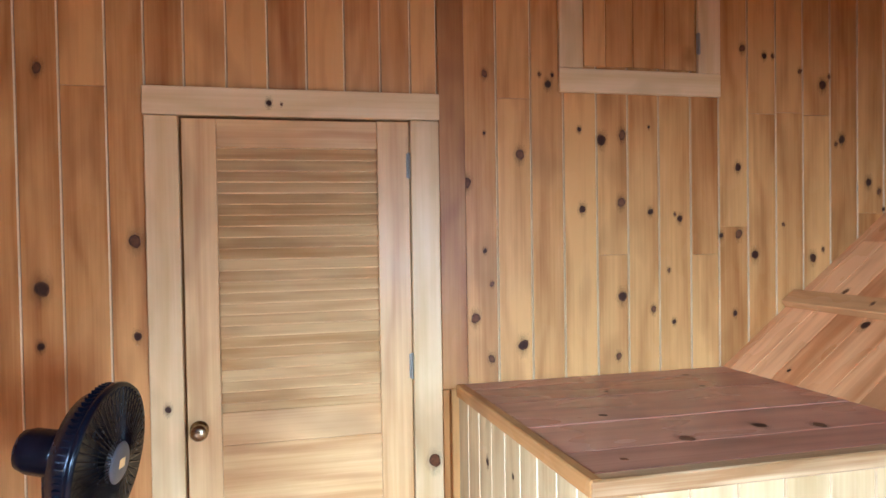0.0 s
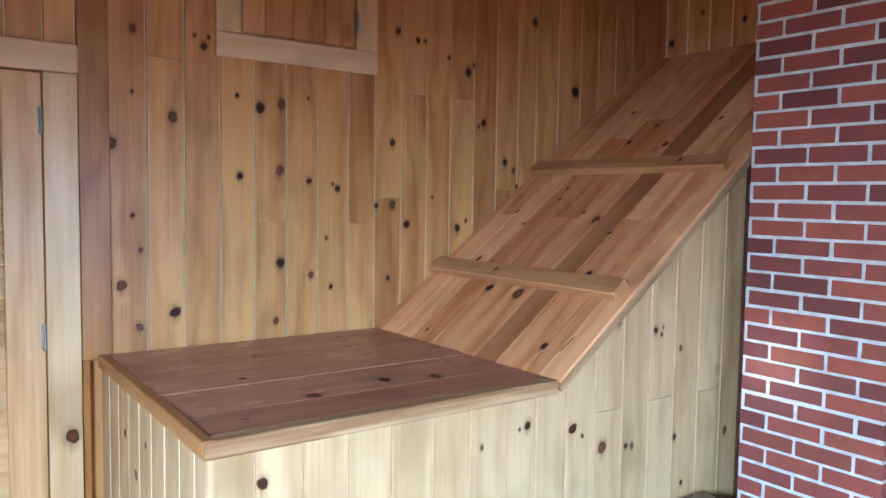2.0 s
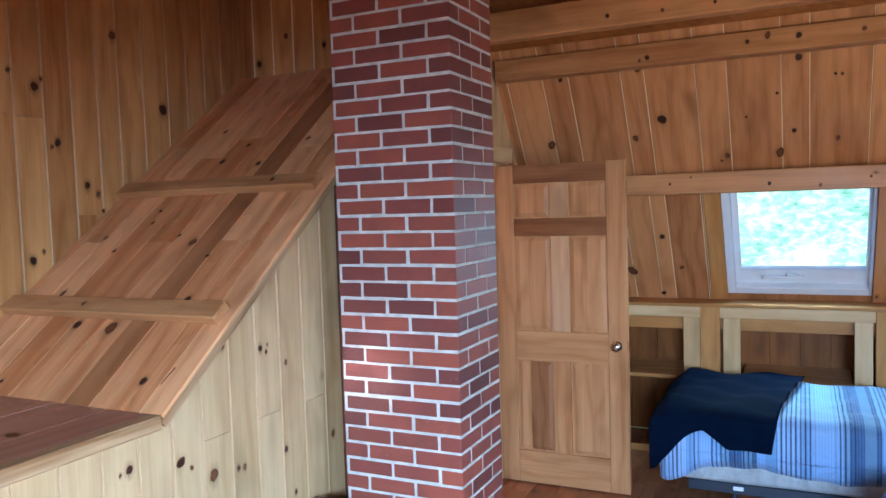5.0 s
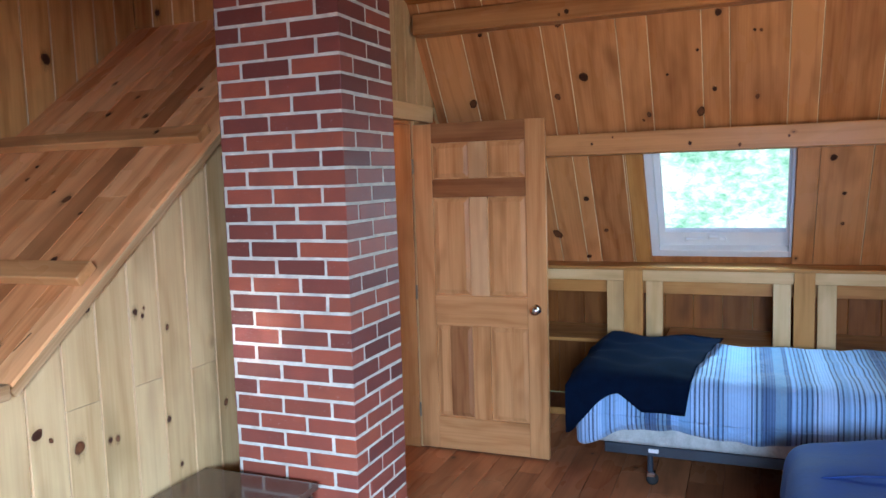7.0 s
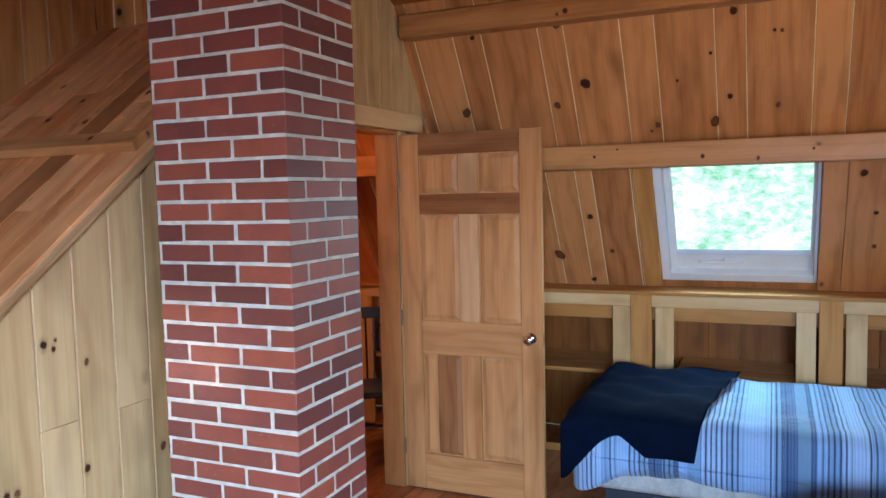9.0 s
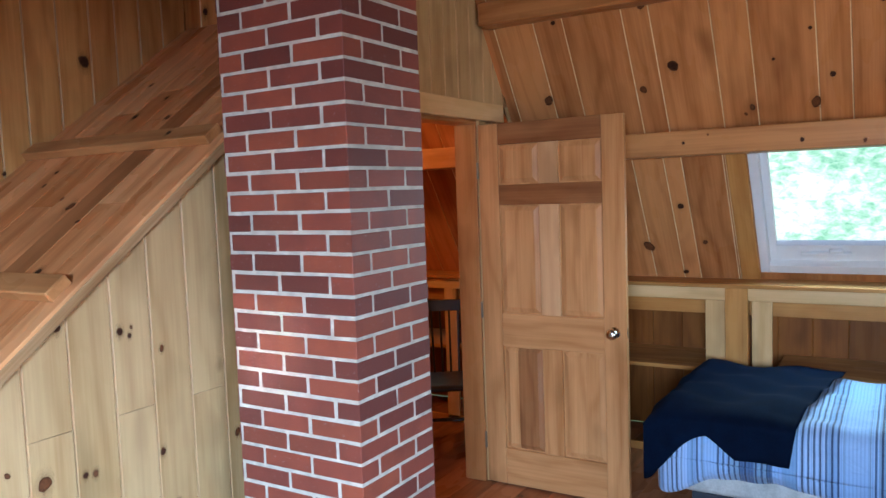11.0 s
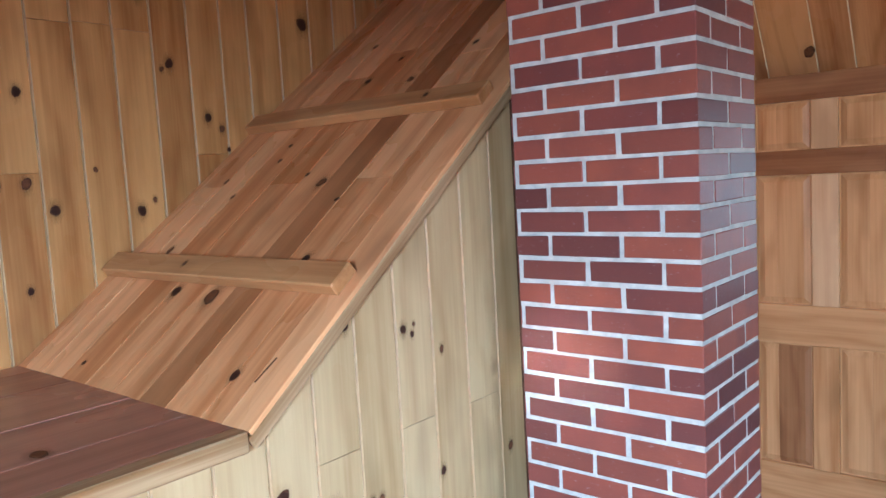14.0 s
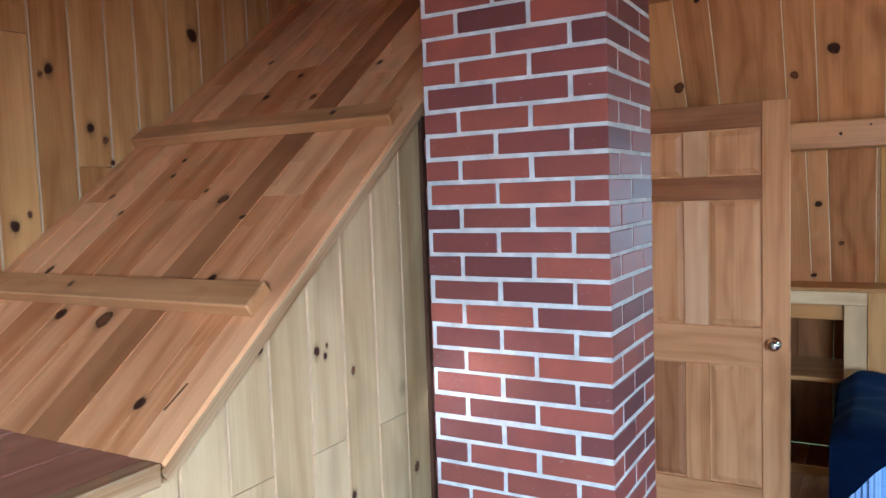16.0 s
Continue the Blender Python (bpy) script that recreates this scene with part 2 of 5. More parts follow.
WALL_PINE = wood("knotty_pine_wall", (0.66, 0.330, 0.104), (0.33, 0.117, 0.027), vary=0.50, knots=0.06, rough=0.40, coat=0.18)
SLOPE_PINE = wood("knotty_pine_slope", (0.60, 0.265, 0.095), (0.30, 0.105, 0.030), vary=0.6, knots=0.12, coat=0.3)
STAIR_PINE = wood("pale_pine_panelling", (0.60, 0.405, 0.195), (0.38, 0.22, 0.082), vary=0.4, knots=0.05)
RAMP_PINE = wood("red_varnished_pine", (0.84, 0.40, 0.160), (0.52, 0.178, 0.052), vary=0.95, knots=0.10, coat=0.65)
RAMP_DARK = wood("red_heartwood_pine", (0.46, 0.185, 0.066), (0.29, 0.100, 0.030), vary=0.3, knots=0.05, coat=0.4)
# varnished level top: dimness under grazing light is put into the darker colour
TOP_SHADE_PINE = wood("top_shade_pine", (0.49, 0.220, 0.140), (0.29, 0.112, 0.070), vary=0.5, knots=0.10, coat=0.6)
TRIM_PINE = wood("clear_pine_trim", (0.78, 0.55, 0.28), (0.58, 0.35, 0.135), vary=0.3, knots=0.04)
KNEE_PINE = wood("knee_wall_pine", (0.58, 0.29, 0.085), (0.36, 0.14, 0.034), vary=0.45, knots=0.10)
BEAM_PINE = wood("pine_beam", (0.56, 0.265, 0.095), (0.30, 0.110, 0.032), vary=0.4, knots=0.2, coat=0.3)
LOUVRE_PINE = wood("louvre_door_fir", (0.72, 0.45, 0.195), (0.50, 0.26, 0.088), vary=0.45, knots=0.0, grain=1.5)
DOOR_FIR = wood("fir_door", (0.62, 0.315, 0.128), (0.40, 0.168, 0.056), vary=0.35, knots=0.0, grain=1.2, coat=0.05)
MULLION_FIR = wood("pale_fir", (0.66, 0.39, 0.195), (0.50, 0.26, 0.11), vary=0.2, knots=0.0, grain=1.0)
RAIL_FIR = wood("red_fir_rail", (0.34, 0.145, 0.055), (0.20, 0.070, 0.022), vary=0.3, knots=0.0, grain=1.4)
EDGE_PINE = wood("raw_plank_edge", (0.54, 0.34, 0.165), (0.28, 0.135, 0.048), vary=0.2, knots=0.0, grain=2.4)
POST_PINE = wood("orange_pine_post", (0.48, 0.22, 0.065), (0.25, 0.085, 0.022), vary=0.3, knots=0.2)
FLOOR_PINE = wood("pine_floor", (0.40, 0.165, 0.070), (0.21, 0.072, 0.028), vary=0.6, knots=0.2, rough=0.34, coat=0.4)
# pine with the shade of cubbies and ceiling put into its colour
SHADED_PINE = wood("shaded_pine", (0.33, 0.120, 0.027), (0.17, 0.052, 0.012), vary=0.5, knots=0.2)
# groove chamfers: light caught on one side painted pale, shade on the other
GROOVE_LIT = plain("lit_groove_side", (0.80, 0.60, 0.33), 0.55, var=0.2, scale=6)

GROOVE_SHADE = plain("shaded_groove_side", (0.46, 0.27, 0.115), 0.55, var=0.35, scale=6)


def halo_material():
    """Resin-darkened wood round a knot, fading outwards."""
    m, nt, bsdf = mat_base("knot_halo")
    tc = nt.nodes.new("ShaderNodeTexCoord")
    ln = nt.nodes.new("ShaderNodeVectorMath")
    ln.operation = "LENGTH"
    nt.links.new(tc.outputs["Object"], ln.inputs[0])
    nz = noise_node(nt, tc.outputs["Object"], 2.2, 3.0)
    d = math_node(nt, "ADD", ln.outputs["Value"], math_node(nt, "MULTIPLY_ADD", nz, 0.7, -0.35))
    bsdf.inputs["Base Color"].default_value = (0.20, 0.080, 0.024, 1)
    bsdf.inputs["Roughness"].default_value = 0.6
    bsdf.inputs["Specular IOR Level"].default_value = 0.15
    nt.links.new(ramp_node(nt, d, [(0.2, 0.40), (0.5, 0.12), (0.85, 0.0)]), bsdf.inputs["Alpha"])
    return m


# near-black brown that paints the shade between panelling and chimney
GAP_SHADE = plain("gap_shade", (0.085, 0.036, 0.018), 0.8, var=0.4, spec=0.1)
HALO = halo_material()
KNOT = plain("dark_knot", (0.045, 0.016, 0.008), 0.6, var=0.6, scale=3, spec=0.15)
KNOT_RED = plain("red_brown_knot", (0.13, 0.045, 0.016), 0.55, var=0.5, scale=4, spec=0.2)
KNOT_RIM = plain("knot_rim", (0.085, 0.032, 0.013), 0.55, var=0.5, scale=3, spec=0.15)
BRICK = brick_material()
MORTAR = plain("lime_mortar", (0.56, 0.53, 0.445), 0.8, var=0.28, scale=22, bump=0.006)
BLACK = plain("black_plastic", (0.003, 0.004, 0.008), 0.26, var=0.2, spec=0.25)
GREY = plain("grey_plastic", (0.09, 0.09, 0.095), 0.45)
CHROME = plain("worn_chrome", (0.72, 0.70, 0.66), 0.18, 1.0, var=0.08)
BRASS = plain("dull_brass", (0.36, 0.29, 0.18), 0.24, 1.0, var=0.15)
HINGE = plain("grey_steel_hinge", (0.30, 0.27, 0.21), 0.42, 0.8, var=0.2)
WHITE = plain("white_window_paint", (0.80, 0.82, 0.84), 0.35, var=0.04)
STRIPES = stripe_material()
NAVY = plain("navy_fleece", (0.003, 0.011, 0.034), 0.9, var=0.3, scale=14, bump=0.004, spec=0.12)
BLUE = plain("royal_blue_quilt", (0.008, 0.042, 0.22), 0.8, var=0.15, scale=12, bump=0.006)
TICKING = plain("marbled_box_spring_cover", (0.42, 0.45, 0.44), 0.8, var=0.35, scale=14)
STEEL = plain("blue_grey_bed_steel", (0.035, 0.045, 0.06), 0.45, 0.3, var=0.15)
CHEST = plain("brown_laminate", (0.085, 0.050, 0.035), 0.20, var=0.15, coat=0.5)
RUBBER = plain("black_rubber", (0.015, 0.015, 0.015), 0.7)
GLASS = glass_material()
FOLIAGE = foliage_backdrop()


# ---- mesh helpers ----
def link(name, bm, mat, parent=None, label="", m=None, smooth=False):
    me = bpy.data.meshes.new(name)
    bmesh.ops.recalc_face_normals(bm, faces=bm.faces[:])
    bm.to_mesh(me)
    bm.free()
    me.materials.append(mat)
    if smooth:
        for p in me.polygons:
            p.use_smooth = True
    ob = new(name, me)
    if parent is not None:
        ob.parent = parent
    if m is not None:
        ob.matrix_basis = m
    if label:
        ob["label"] = label
    return ob


def part(name, bm, mat, parent, label="", m=None, smooth=False):
    return link(name, bm, mat, parent, label, m, smooth)


def thing(name, label, category, m=None, group="", kind=""):
    ob = new(name)
    if m is not None:
        ob.matrix_basis = m
    return tagged(ob, label, category, group, kind)


def add_box(bm, lo, hi, bevel=0.0):
    r = bmesh.ops.create_cube(bm, size=1.0)
    vs = r["verts"]
    bmesh.ops.scale(bm, vec=[max(h - l, 1e-4) for l, h in zip(lo, hi)], verts=vs)
    bmesh.ops.translate(bm, vec=[(l + h) / 2 for l, h in zip(lo, hi)], verts=vs)
    if bevel:
        es = list({e for v in vs for e in v.link_edges})
        bmesh.ops.bevel(bm, geom=es, offset=bevel, segments=1, affect="EDGES", profile=0.5)
    return bm


def box(lo, hi, bevel=0.0):
    return add_box(bmesh.new(), lo, hi, bevel)


def cyl(r1, r2, depth, seg=20, m=None):
    bm = bmesh.new()
    bmesh.ops.create_cone(bm, cap_ends=True, segments=seg, radius1=r1, radius2=r2, depth=depth)
    if m is not None:
        bm.transform(m)
    return bm


def lathe(profile, seg=24, m=None):
    """A turned shape round the local z from (radius, height) pairs."""
    bm = bmesh.new()
    rings = [[bm.verts.new((r * math.cos(2 * math.pi * i / seg), r * math.sin(2 * math.pi * i / seg), z)) for i in range(seg)] for r, z in profile]
    for a, b in zip(rings, rings[1:]):
        for i in range(seg):
            bm.faces.new((a[i], a[(i + 1) % seg], b[(i + 1) % seg], b[i]))
    bm.faces.new(rings[0][::-1])
    bm.faces.new(rings[-1])
    if m is not None:
        bm.transform(m)
    return bm


def basis(o, x, y, z):
    m = Matrix.Identity(4)
    for i, a in enumerate((x, y, z, o)):
        for j in range(3):
            m[j][i] = a[j]
    return m


def stick(name, a, b, w, t, mat, parent, label="", up=(0, 0, 1), bevel=0.003):
    """A squared timber from a to b: w across, t thick, grain along it."""
    a, b = Vector(a), Vector(b)
    z = (b - a).normalized()
    x = Vector(up).cross(z)
    x = x.normalized() if x.length > 1e-4 else Vector((1, 0, 0))
    y = z.cross(x)
    return part(name, box((-w / 2, -t / 2, 0), (w / 2, t / 2, (b - a).length), bevel), mat, parent, label, basis(a, x, y, z))


def slab(name, lo, hi, mat, parent, label="", axis="z", bevel=0.003):
    """A block between two corners, its grain along the given axis."""
    lo, hi = Vector(lo), Vector(hi)
    d = hi - lo
    if axis == "z":
        m, size = basis(lo, (1, 0, 0), (0, 1, 0), (0, 0, 1)), d
    elif axis == "x":
        m, size = basis(lo, (0, 1, 0), (0, 0, 1), (1, 0, 0)), Vector((d.y, d.z, d.x))
    else:
        m, size = basis(lo, (0, 0, 1), (1, 0, 0), (0, 1, 0)), Vector((d.z, d.x, d.y))
    return part(name, box((0, 0, 0), tuple(size), bevel), mat, parent, label, m)


def plank(w, zl0, zr0, zl1, zr1, t=0.018, c=0.004):
    """A tongue-and-groove board: local x across, y into the wall, z along; its ends may be cut aslant."""
    bm = bmesh.new()
    prof = [(0.0005, t), (0.0005, c * 0.8), (c * 0.8, 0.0), (w - c, 0.0), (w - 0.0005, c * 0.8), (w - 0.0005, t)]
    lo = [bm.verts.new((x, y, zl0 + (zr0 - zl0) * x / w)) for x, y in prof]
    hi = [bm.verts.new((x, y, zl1 + (zr1 - zl1) * x / w)) for x, y in prof]
    n = len(prof)
    for i in range(n):
        j = (i + 1) % n
        bm.faces.new((lo[i], lo[j], hi[j], hi[i]))
    bm.faces.new(lo)
    bm.faces.new(hi)
    bm.faces.ensure_lookup_table()
    # one chamfer takes the painted lit colour, the other the shaded one
    bm.faces[3].material_index = 1
    bm.faces[1].material_index = 2
    return bm


def board_wall(parent, m, edges, bottom, top, mat, joints=None, rng=None, chance=0.5, name="board", t=0.018, groove=0.0055, pale=True, odd=None):
    """Boards side by side between the edges; bottom and top are functions of the offset across."""
    for i, (a, b) in enumerate(zip(edges, edges[1:])):
        cuts = list((joints or {}).get(i, ()))
        if not cuts and rng is not None and rng.random() < chance:
            lo_, hi_ = max(bottom(a), bottom(b)), min(top(a), top(b))
            if hi_ - lo_ > 0.9:
                cuts = [rng.uniform(lo_ + 0.3, hi_ - 0.3)]
        w = b - a
        zl, zr = bottom(a), bottom(b)
        for k, c in enumerate(cuts + [None]):
            tl, tr = (top(a), top(b)) if c is None else (c - 0.0008, c - 0.0008)
            depth = rng.uniform(0.0, 0.0012) if rng else 0.0
            ob = part(name, plank(w, zl, zr, tl, tr, t, groove), (odd or {}).get(i, mat), parent, "", m @ Matrix.Translation((a, depth, 0)))
            ob.data.materials.append(GROOVE_LIT if pale else mat)
            ob.data.materials.append(GROOVE_SHADE if pale else mat)
            zl = zr = (c or 0) + 0.0008


def flat(v):
    return lambda s: v


def spread(a, b, pitch, rng, jitter=0.0):
    out = [a]
    while out[-1] < b - pitch * 0.6:
        out.append(min(b, out[-1] + pitch * (1 + rng.uniform(-jitter, jitter))))
    out[-1] = b
    return out


def shared(name, bm, mat):
    me = bpy.data.meshes.new(name)
    bmesh.ops.recalc_face_normals(bm, faces=bm.faces[:])
    bm.to_mesh(me)
    bm.free()
    me.materials.append(mat)
    return me


def disc(profile, seg, bumpy, seed):
    r3 = random.Random(seed)
    wob = [1 + r3.uniform(-bumpy, bumpy) for _ in range(seg)]
    bm = lathe(profile, seg, None)
    for i, v in enumerate(bm.verts):
        v.co.x *= wob[i % seg]
        v.co.y *= wob[i % seg]
    return bm


RIMS = [shared("knot", disc([(1.0, 0.0), (0.96, 0.6), (0.6, 0.8)], 14, 0.10, k), KNOT_RIM) for k in range(4)]
HEARTS = [shared("knot_heart", disc([(0.80, 0.0), (0.76, 1.2), (0.4, 1.4)], 12, 0.14, k + 9), KNOT if k % 2 else KNOT_RED) for k in range(4)]
HALOS = shared("knot_halo", disc([(1.0, 0.0), (0.99, 0.30)], 16, 0.0, 1), HALO)


def knots(parent, m, spots):
    """Dark knots in the boards with stained wood round them: (across, along, radius)."""
    for i, (x, z, r) in enumerate(spots):
        at = m @ Matrix.Translation((x, 0.0004, z)) @ pose(0, 0, 0, 90, 17 * (i % 7) - 40, 0)
        k = new("knot", RIMS[i % 4])
        k.parent = parent
        k.matrix_basis = at @ Matrix.Diagonal((r * (0.80 + 0.05 * (i % 3)), r * (0.95 + 0.08 * (i % 4)), 0.001, 1))
        h = new("knot_heart", HEARTS[(i + 1) % 4])
        h.parent = k
        h.matrix_basis = I4
        o = new("knot_halo", HALOS)
        o.parent = parent
        o.matrix_basis = m @ Matrix.Translation((x, 0.0002, z)) @ pose(0, 0, 0, 90, 0, 0) @ Matrix.Diagonal((r * 1.9, r * 3.0, 0.001, 1))
        o.visible_shadow = False


I4 = Matrix.Identity(4)


# ---- the plan ----
WALL_Y = 2.925     # wall with the louvred door
END_X = 4.02       # wall above the sloping stair cover
DOOR_Y = 1.665     # wall with the doorway
STAIR_Y = 1.737    # front of the stair cover
BOX_X, BOX_Z, FOOT_X = 0.972, 1.150, 2.155
PITCH = radians(37.6)
KNEE_X = 5.80
SLOPE = 0.663
FAR_Y, FAR_X = -2.9, -2.0


def slope_x(z):
    return 6.03 - SLOPE * (z - 1.104)


def ramp_z(x):
    return BOX_Z + (x - FOOT_X) * math.tan(PITCH)


rng = random.Random(4)


def structure(name, bm, mat, label, category):
    return tagged(link(name, bm, mat), label, category, kind="structure")


def slabs(*blocks):
    bm = bmesh.new()
    for lo, hi in blocks:
        add_box(bm, lo, hi)
    return bm


# ---- floor ----
floor = structure("floor", box((-2.3, -3.1, -0.12), (6.4, 4.7, -0.02)), FLOOR_PINE, "varnished reddish pine plank floor", "floor")

# ---- wall with the louvred door ----
wall_north = structure("wall_north", slabs(((-2.2, WALL_Y + 0.02, 0), (-0.043, WALL_Y + 0.12, 4.3)), ((-0.043, WALL_Y + 0.02, 2.175), (0.789, WALL_Y + 0.12, 4.3)), ((0.789, WALL_Y + 0.02, 0), (END_X, WALL_Y + 0.12, 4.3)), ((-0.043, WALL_Y + 0.09, 0), (0.789, WALL_Y + 0.12, 2.175))), WALL_PINE, "knotty pine board wall with a louvred closet door", "wall")
MN = Matrix.Translation((0, WALL_Y, 0))


def gable_top(x):
    return min(4.2, 2.66 + 0.45 * min(abs(x + 1.2), abs(5.05 - x)) if -1.2 < x < 5.05 else 2.4)


board_wall(wall_north, MN, [-2.0, -1.85, -1.70, -1.56, -1.42, -1.28, -1.14, -0.995, -0.85, -0.708, -0.563, -0.428, -0.279, -0.153], flat(0), lambda x: gable_top(x), WALL_PINE, {11: [2.27]}, rng, 0.4)
board_wall(wall_north, MN, [-0.153, -0.02, 0.125, 0.27, 0.41, 0.55, 0.685, 0.80, 0.904], flat(2.276), lambda x: gable_top(x), WALL_PINE, None, rng, 0.0)
edges_n = [1.004, 1.144, 1.288, 1.428, 1.573, 1.713, 1.856, 2.006, 2.142, 2.285, 2.427, 2.567, 2.710, 2.856, 3.000, 3.126, 3.284, 3.450, 3.59, 3.73, 3.87, END_X]
board_wall(wall_north, MN, edges_n, flat(0.9), lambda x: gable_top(x), WALL_PINE, {1: [2.271], 4: [1.642], 7: [1.634], 9: [2.237], 11: [2.236]}, rng, 0.25)
slab("corner_board", (0.905, WALL_Y - 0.012, 1.135), (1.010, WALL_Y + 0.02, 3.4), POST_PINE, wall_north, "orange wany-edged pine corner board")
slab("corner_board", (0.905, WALL_Y - 0.010, 0.0), (0.934, WALL_Y + 0.02, 1.133), POST_PINE, wall_north)
knots(wall_north, MN, [(-0.498, 1.573, 0.029), (-0.197, 1.731, 0.023), (-0.195, 1.396, 0.014), (-0.495, 2.325, 0.017), (-0.505, 1.376, 0.014), (1.047, 1.405, 0.020), (1.245, 1.29, 0.022), (1.111, 1.242, 0.014), (1.683, 1.468, 0.021), (1.826, 1.41, 0.014), (2.217, 1.376, 0.012), (1.664, 1.222, 0.013), (1.922, 1.353, 0.011), (3.105, 2.675, 0.021), (3.41, 2.345, 0.027), (1.097, 2.364, 0.013), (1.092, 2.132, 0.007), (1.016, 1.936, 0.021), (1.089, 1.67, 0.009), (1.117, 1.538, 0.009), (1.363, 2.332, 0.015), (1.327, 2.370, 0.008), (1.382, 2.369, 0.008)])
knots(wall_north, MN, [(1.497, 2.154, 0.010), (1.241, 2.049, 0.020), (1.594, 2.112, 0.021), (1.688, 2.134, 0.018), (1.507, 1.83, 0.016), (1.682, 1.857, 0.019), (1.815, 1.817, 0.013), (1.929, 1.806, 0.007), (1.952, 1.787, 0.014), (1.899, 1.571, 0.009), (2.236, 2.005, 0.016), (2.238, 1.718, 0.017), (2.151, 1.713, 0.012), (2.260, 2.515, 0.015), (2.370, 2.488, 0.012), (2.412, 2.489, 0.009), (2.670, 2.372, 0.021), (2.704, 2.41, 0.009), (2.771, 2.132, 0.018), (2.740, 2.111, 0.009), (2.318, 1.627, 0.019), (2.463, 1.756, 0.010), (2.616, 1.606, 0.018), (2.669, 1.643, 0.009), (2.916, 1.941, 0.018), (2.974, 1.899, 0.013), (2.998, 1.819, 0.009), (2.551, 2.428, 0.010), (1.810, 2.169, 0.006)])

# casing of the louvred door
casing = tagged(new("door_casing"), "pale pine casing round the louvred closet door", "door trim", kind="structure")
slab("jamb", (-0.158, WALL_Y - 0.022, 0), (-0.045, WALL_Y + 0.018, 2.172), TRIM_PINE, casing)
slab("jamb", (0.792, WALL_Y - 0.022, 0), (0.903, WALL_Y + 0.018, 2.172), TRIM_PINE, casing)
slab("head", (-0.162, WALL_Y - 0.026, 2.174), (0.906, WALL_Y + 0.018, 2.274), TRIM_PINE, casing, axis="x")
slab("stop", (-0.045, WALL_Y + 0.03, 0), (-0.030, WALL_Y + 0.085, 2.172), POST_PINE, casing)
knots(casing, Matrix.Translation((0, WALL_Y - 0.0265, 0)), [(0.27, 2.222, 0.011), (0.315, 2.219, 0.005)])

# louvred door, closed
louvre_door = thing("louvred_door", "closed tan pine louvred closet door with panel below", "door")
LY = WALL_Y - 0.008
slab("stile", (-0.035, LY, 0.01), (0.083, LY + 0.035, 2.165), LOUVRE_PINE, louvre_door)
slab("stile", (0.665, LY, 0.01), (0.7885, LY + 0.035, 2.168), LOUVRE_PINE, louvre_door)
slab("top_rail", (0.0835, LY + 0.001, 2.062), (0.6645, LY + 0.035, 2.165), LOUVRE_PINE, louvre_door, axis="x")
slab("middle_rail", (0.0835, LY + 0.001, 0.985), (0.6645, LY + 0.035, 1.106), LOUVRE_PINE, louvre_door, axis="x")
slab("panel", (0.0835, LY + 0.003, 0.25), (0.6645, LY + 0.030, 0.9845), LOUVRE_PINE, louvre_door, axis="x", bevel=0.001)
slab("bottom_rail", (0.0835, LY + 0.001, 0.01), (0.6645, LY + 0.035, 0.249), LOUVRE_PINE, louvre_door, axis="x")
slat_bm = bmesh.new()
add_box(slat_bm, (-0.0032, -0.027, 0), (0.0032, 0.027, 0.581), 0.002)
slat_me = bpy.data.meshes.new("slat")
slat_bm.to_mesh(slat_me)
slat_bm.free()
slat_me.materials.append(LOUVRE_PINE)
for k in range(24):
    s = new("slat", slat_me)
    s.parent = louvre_door
    zz = 1.120 + k * 0.0400
    a = radians(33)
    s.matrix_basis = basis((0.0835, LY + 0.018, zz), (0, math.cos(a), -math.sin(a)), (0, math.sin(a), math.cos(a)), (1, 0, 0))
knob = part("knob", lathe([(0.033, 0.0), (0.032, 0.006), (0.012, 0.010), (0.012, 0.026), (0.028, 0.034), (0.032, 0.046), (0.026, 0.058), (0.010, 0.062)], 22, pose(0, 0, 0, 90, 0, 0)), BRASS, louvre_door, "round dull brass door knob", pose(0.005, LY, 1.052), True)
knots(casing, Matrix.Translation((0, WALL_Y - 0.0225, 0)), [(-0.098, 1.134, 0.013), (0.868, 0.866, 0.026)])
for zz in (1.955, 1.19):
    h = part("hinge", box((-0.010, -0.004, 0), (0.010, 0.0, 0.092), 0.001), HINGE, louvre_door, "", pose(0.786, LY - 0.001, zz))
    part("hinge_pin", cyl(0.0055, 0.0055, 0.098, 10, pose(0, -0.006, 0.046)), HINGE, h)

# hatch high in the wall
hatch = thing("wall_hatch", "small pine board hatch door in a pale wall casing", "hatch")
HY = WALL_Y - 0.022
slab("casing_rail", (1.405, HY, 2.300), (2.140, WALL_Y - 0.001, 2.396), TRIM_PINE, hatch, axis="x")
slab("casing_rail", (1.405, HY, 3.05), (2.140, WALL_Y - 0.001, 3.15), TRIM_PINE, hatch, axis="x")
slab("casing_stile", (1.405, HY + 0.002, 2.397), (1.508, WALL_Y - 0.001, 3.049), TRIM_PINE, hatch)
slab("casing_stile", (2.034, HY + 0.002, 2.397), (2.140, WALL_Y - 0.001, 3.049), TRIM_PINE, hatch)
for a, b in ((1.516, 1.612), (1.613, 1.735), (1.736, 1.88), (1.881, 2.026)):
    slab("door_board", (a, HY + 0.012, 2.408), (b, WALL_Y - 0.001, 3.04), WALL_PINE, hatch)
h = part("hinge", box((-0.010, -0.004, 0), (0.010, 0.0, 0.085), 0.001), HINGE, hatch, "", pose(2.030, HY - 0.001, 2.475))
part("hinge_pin", cyl(0.005, 0.005, 0.09, 10, pose(0, -0.006, 0.042)), HINGE, h)

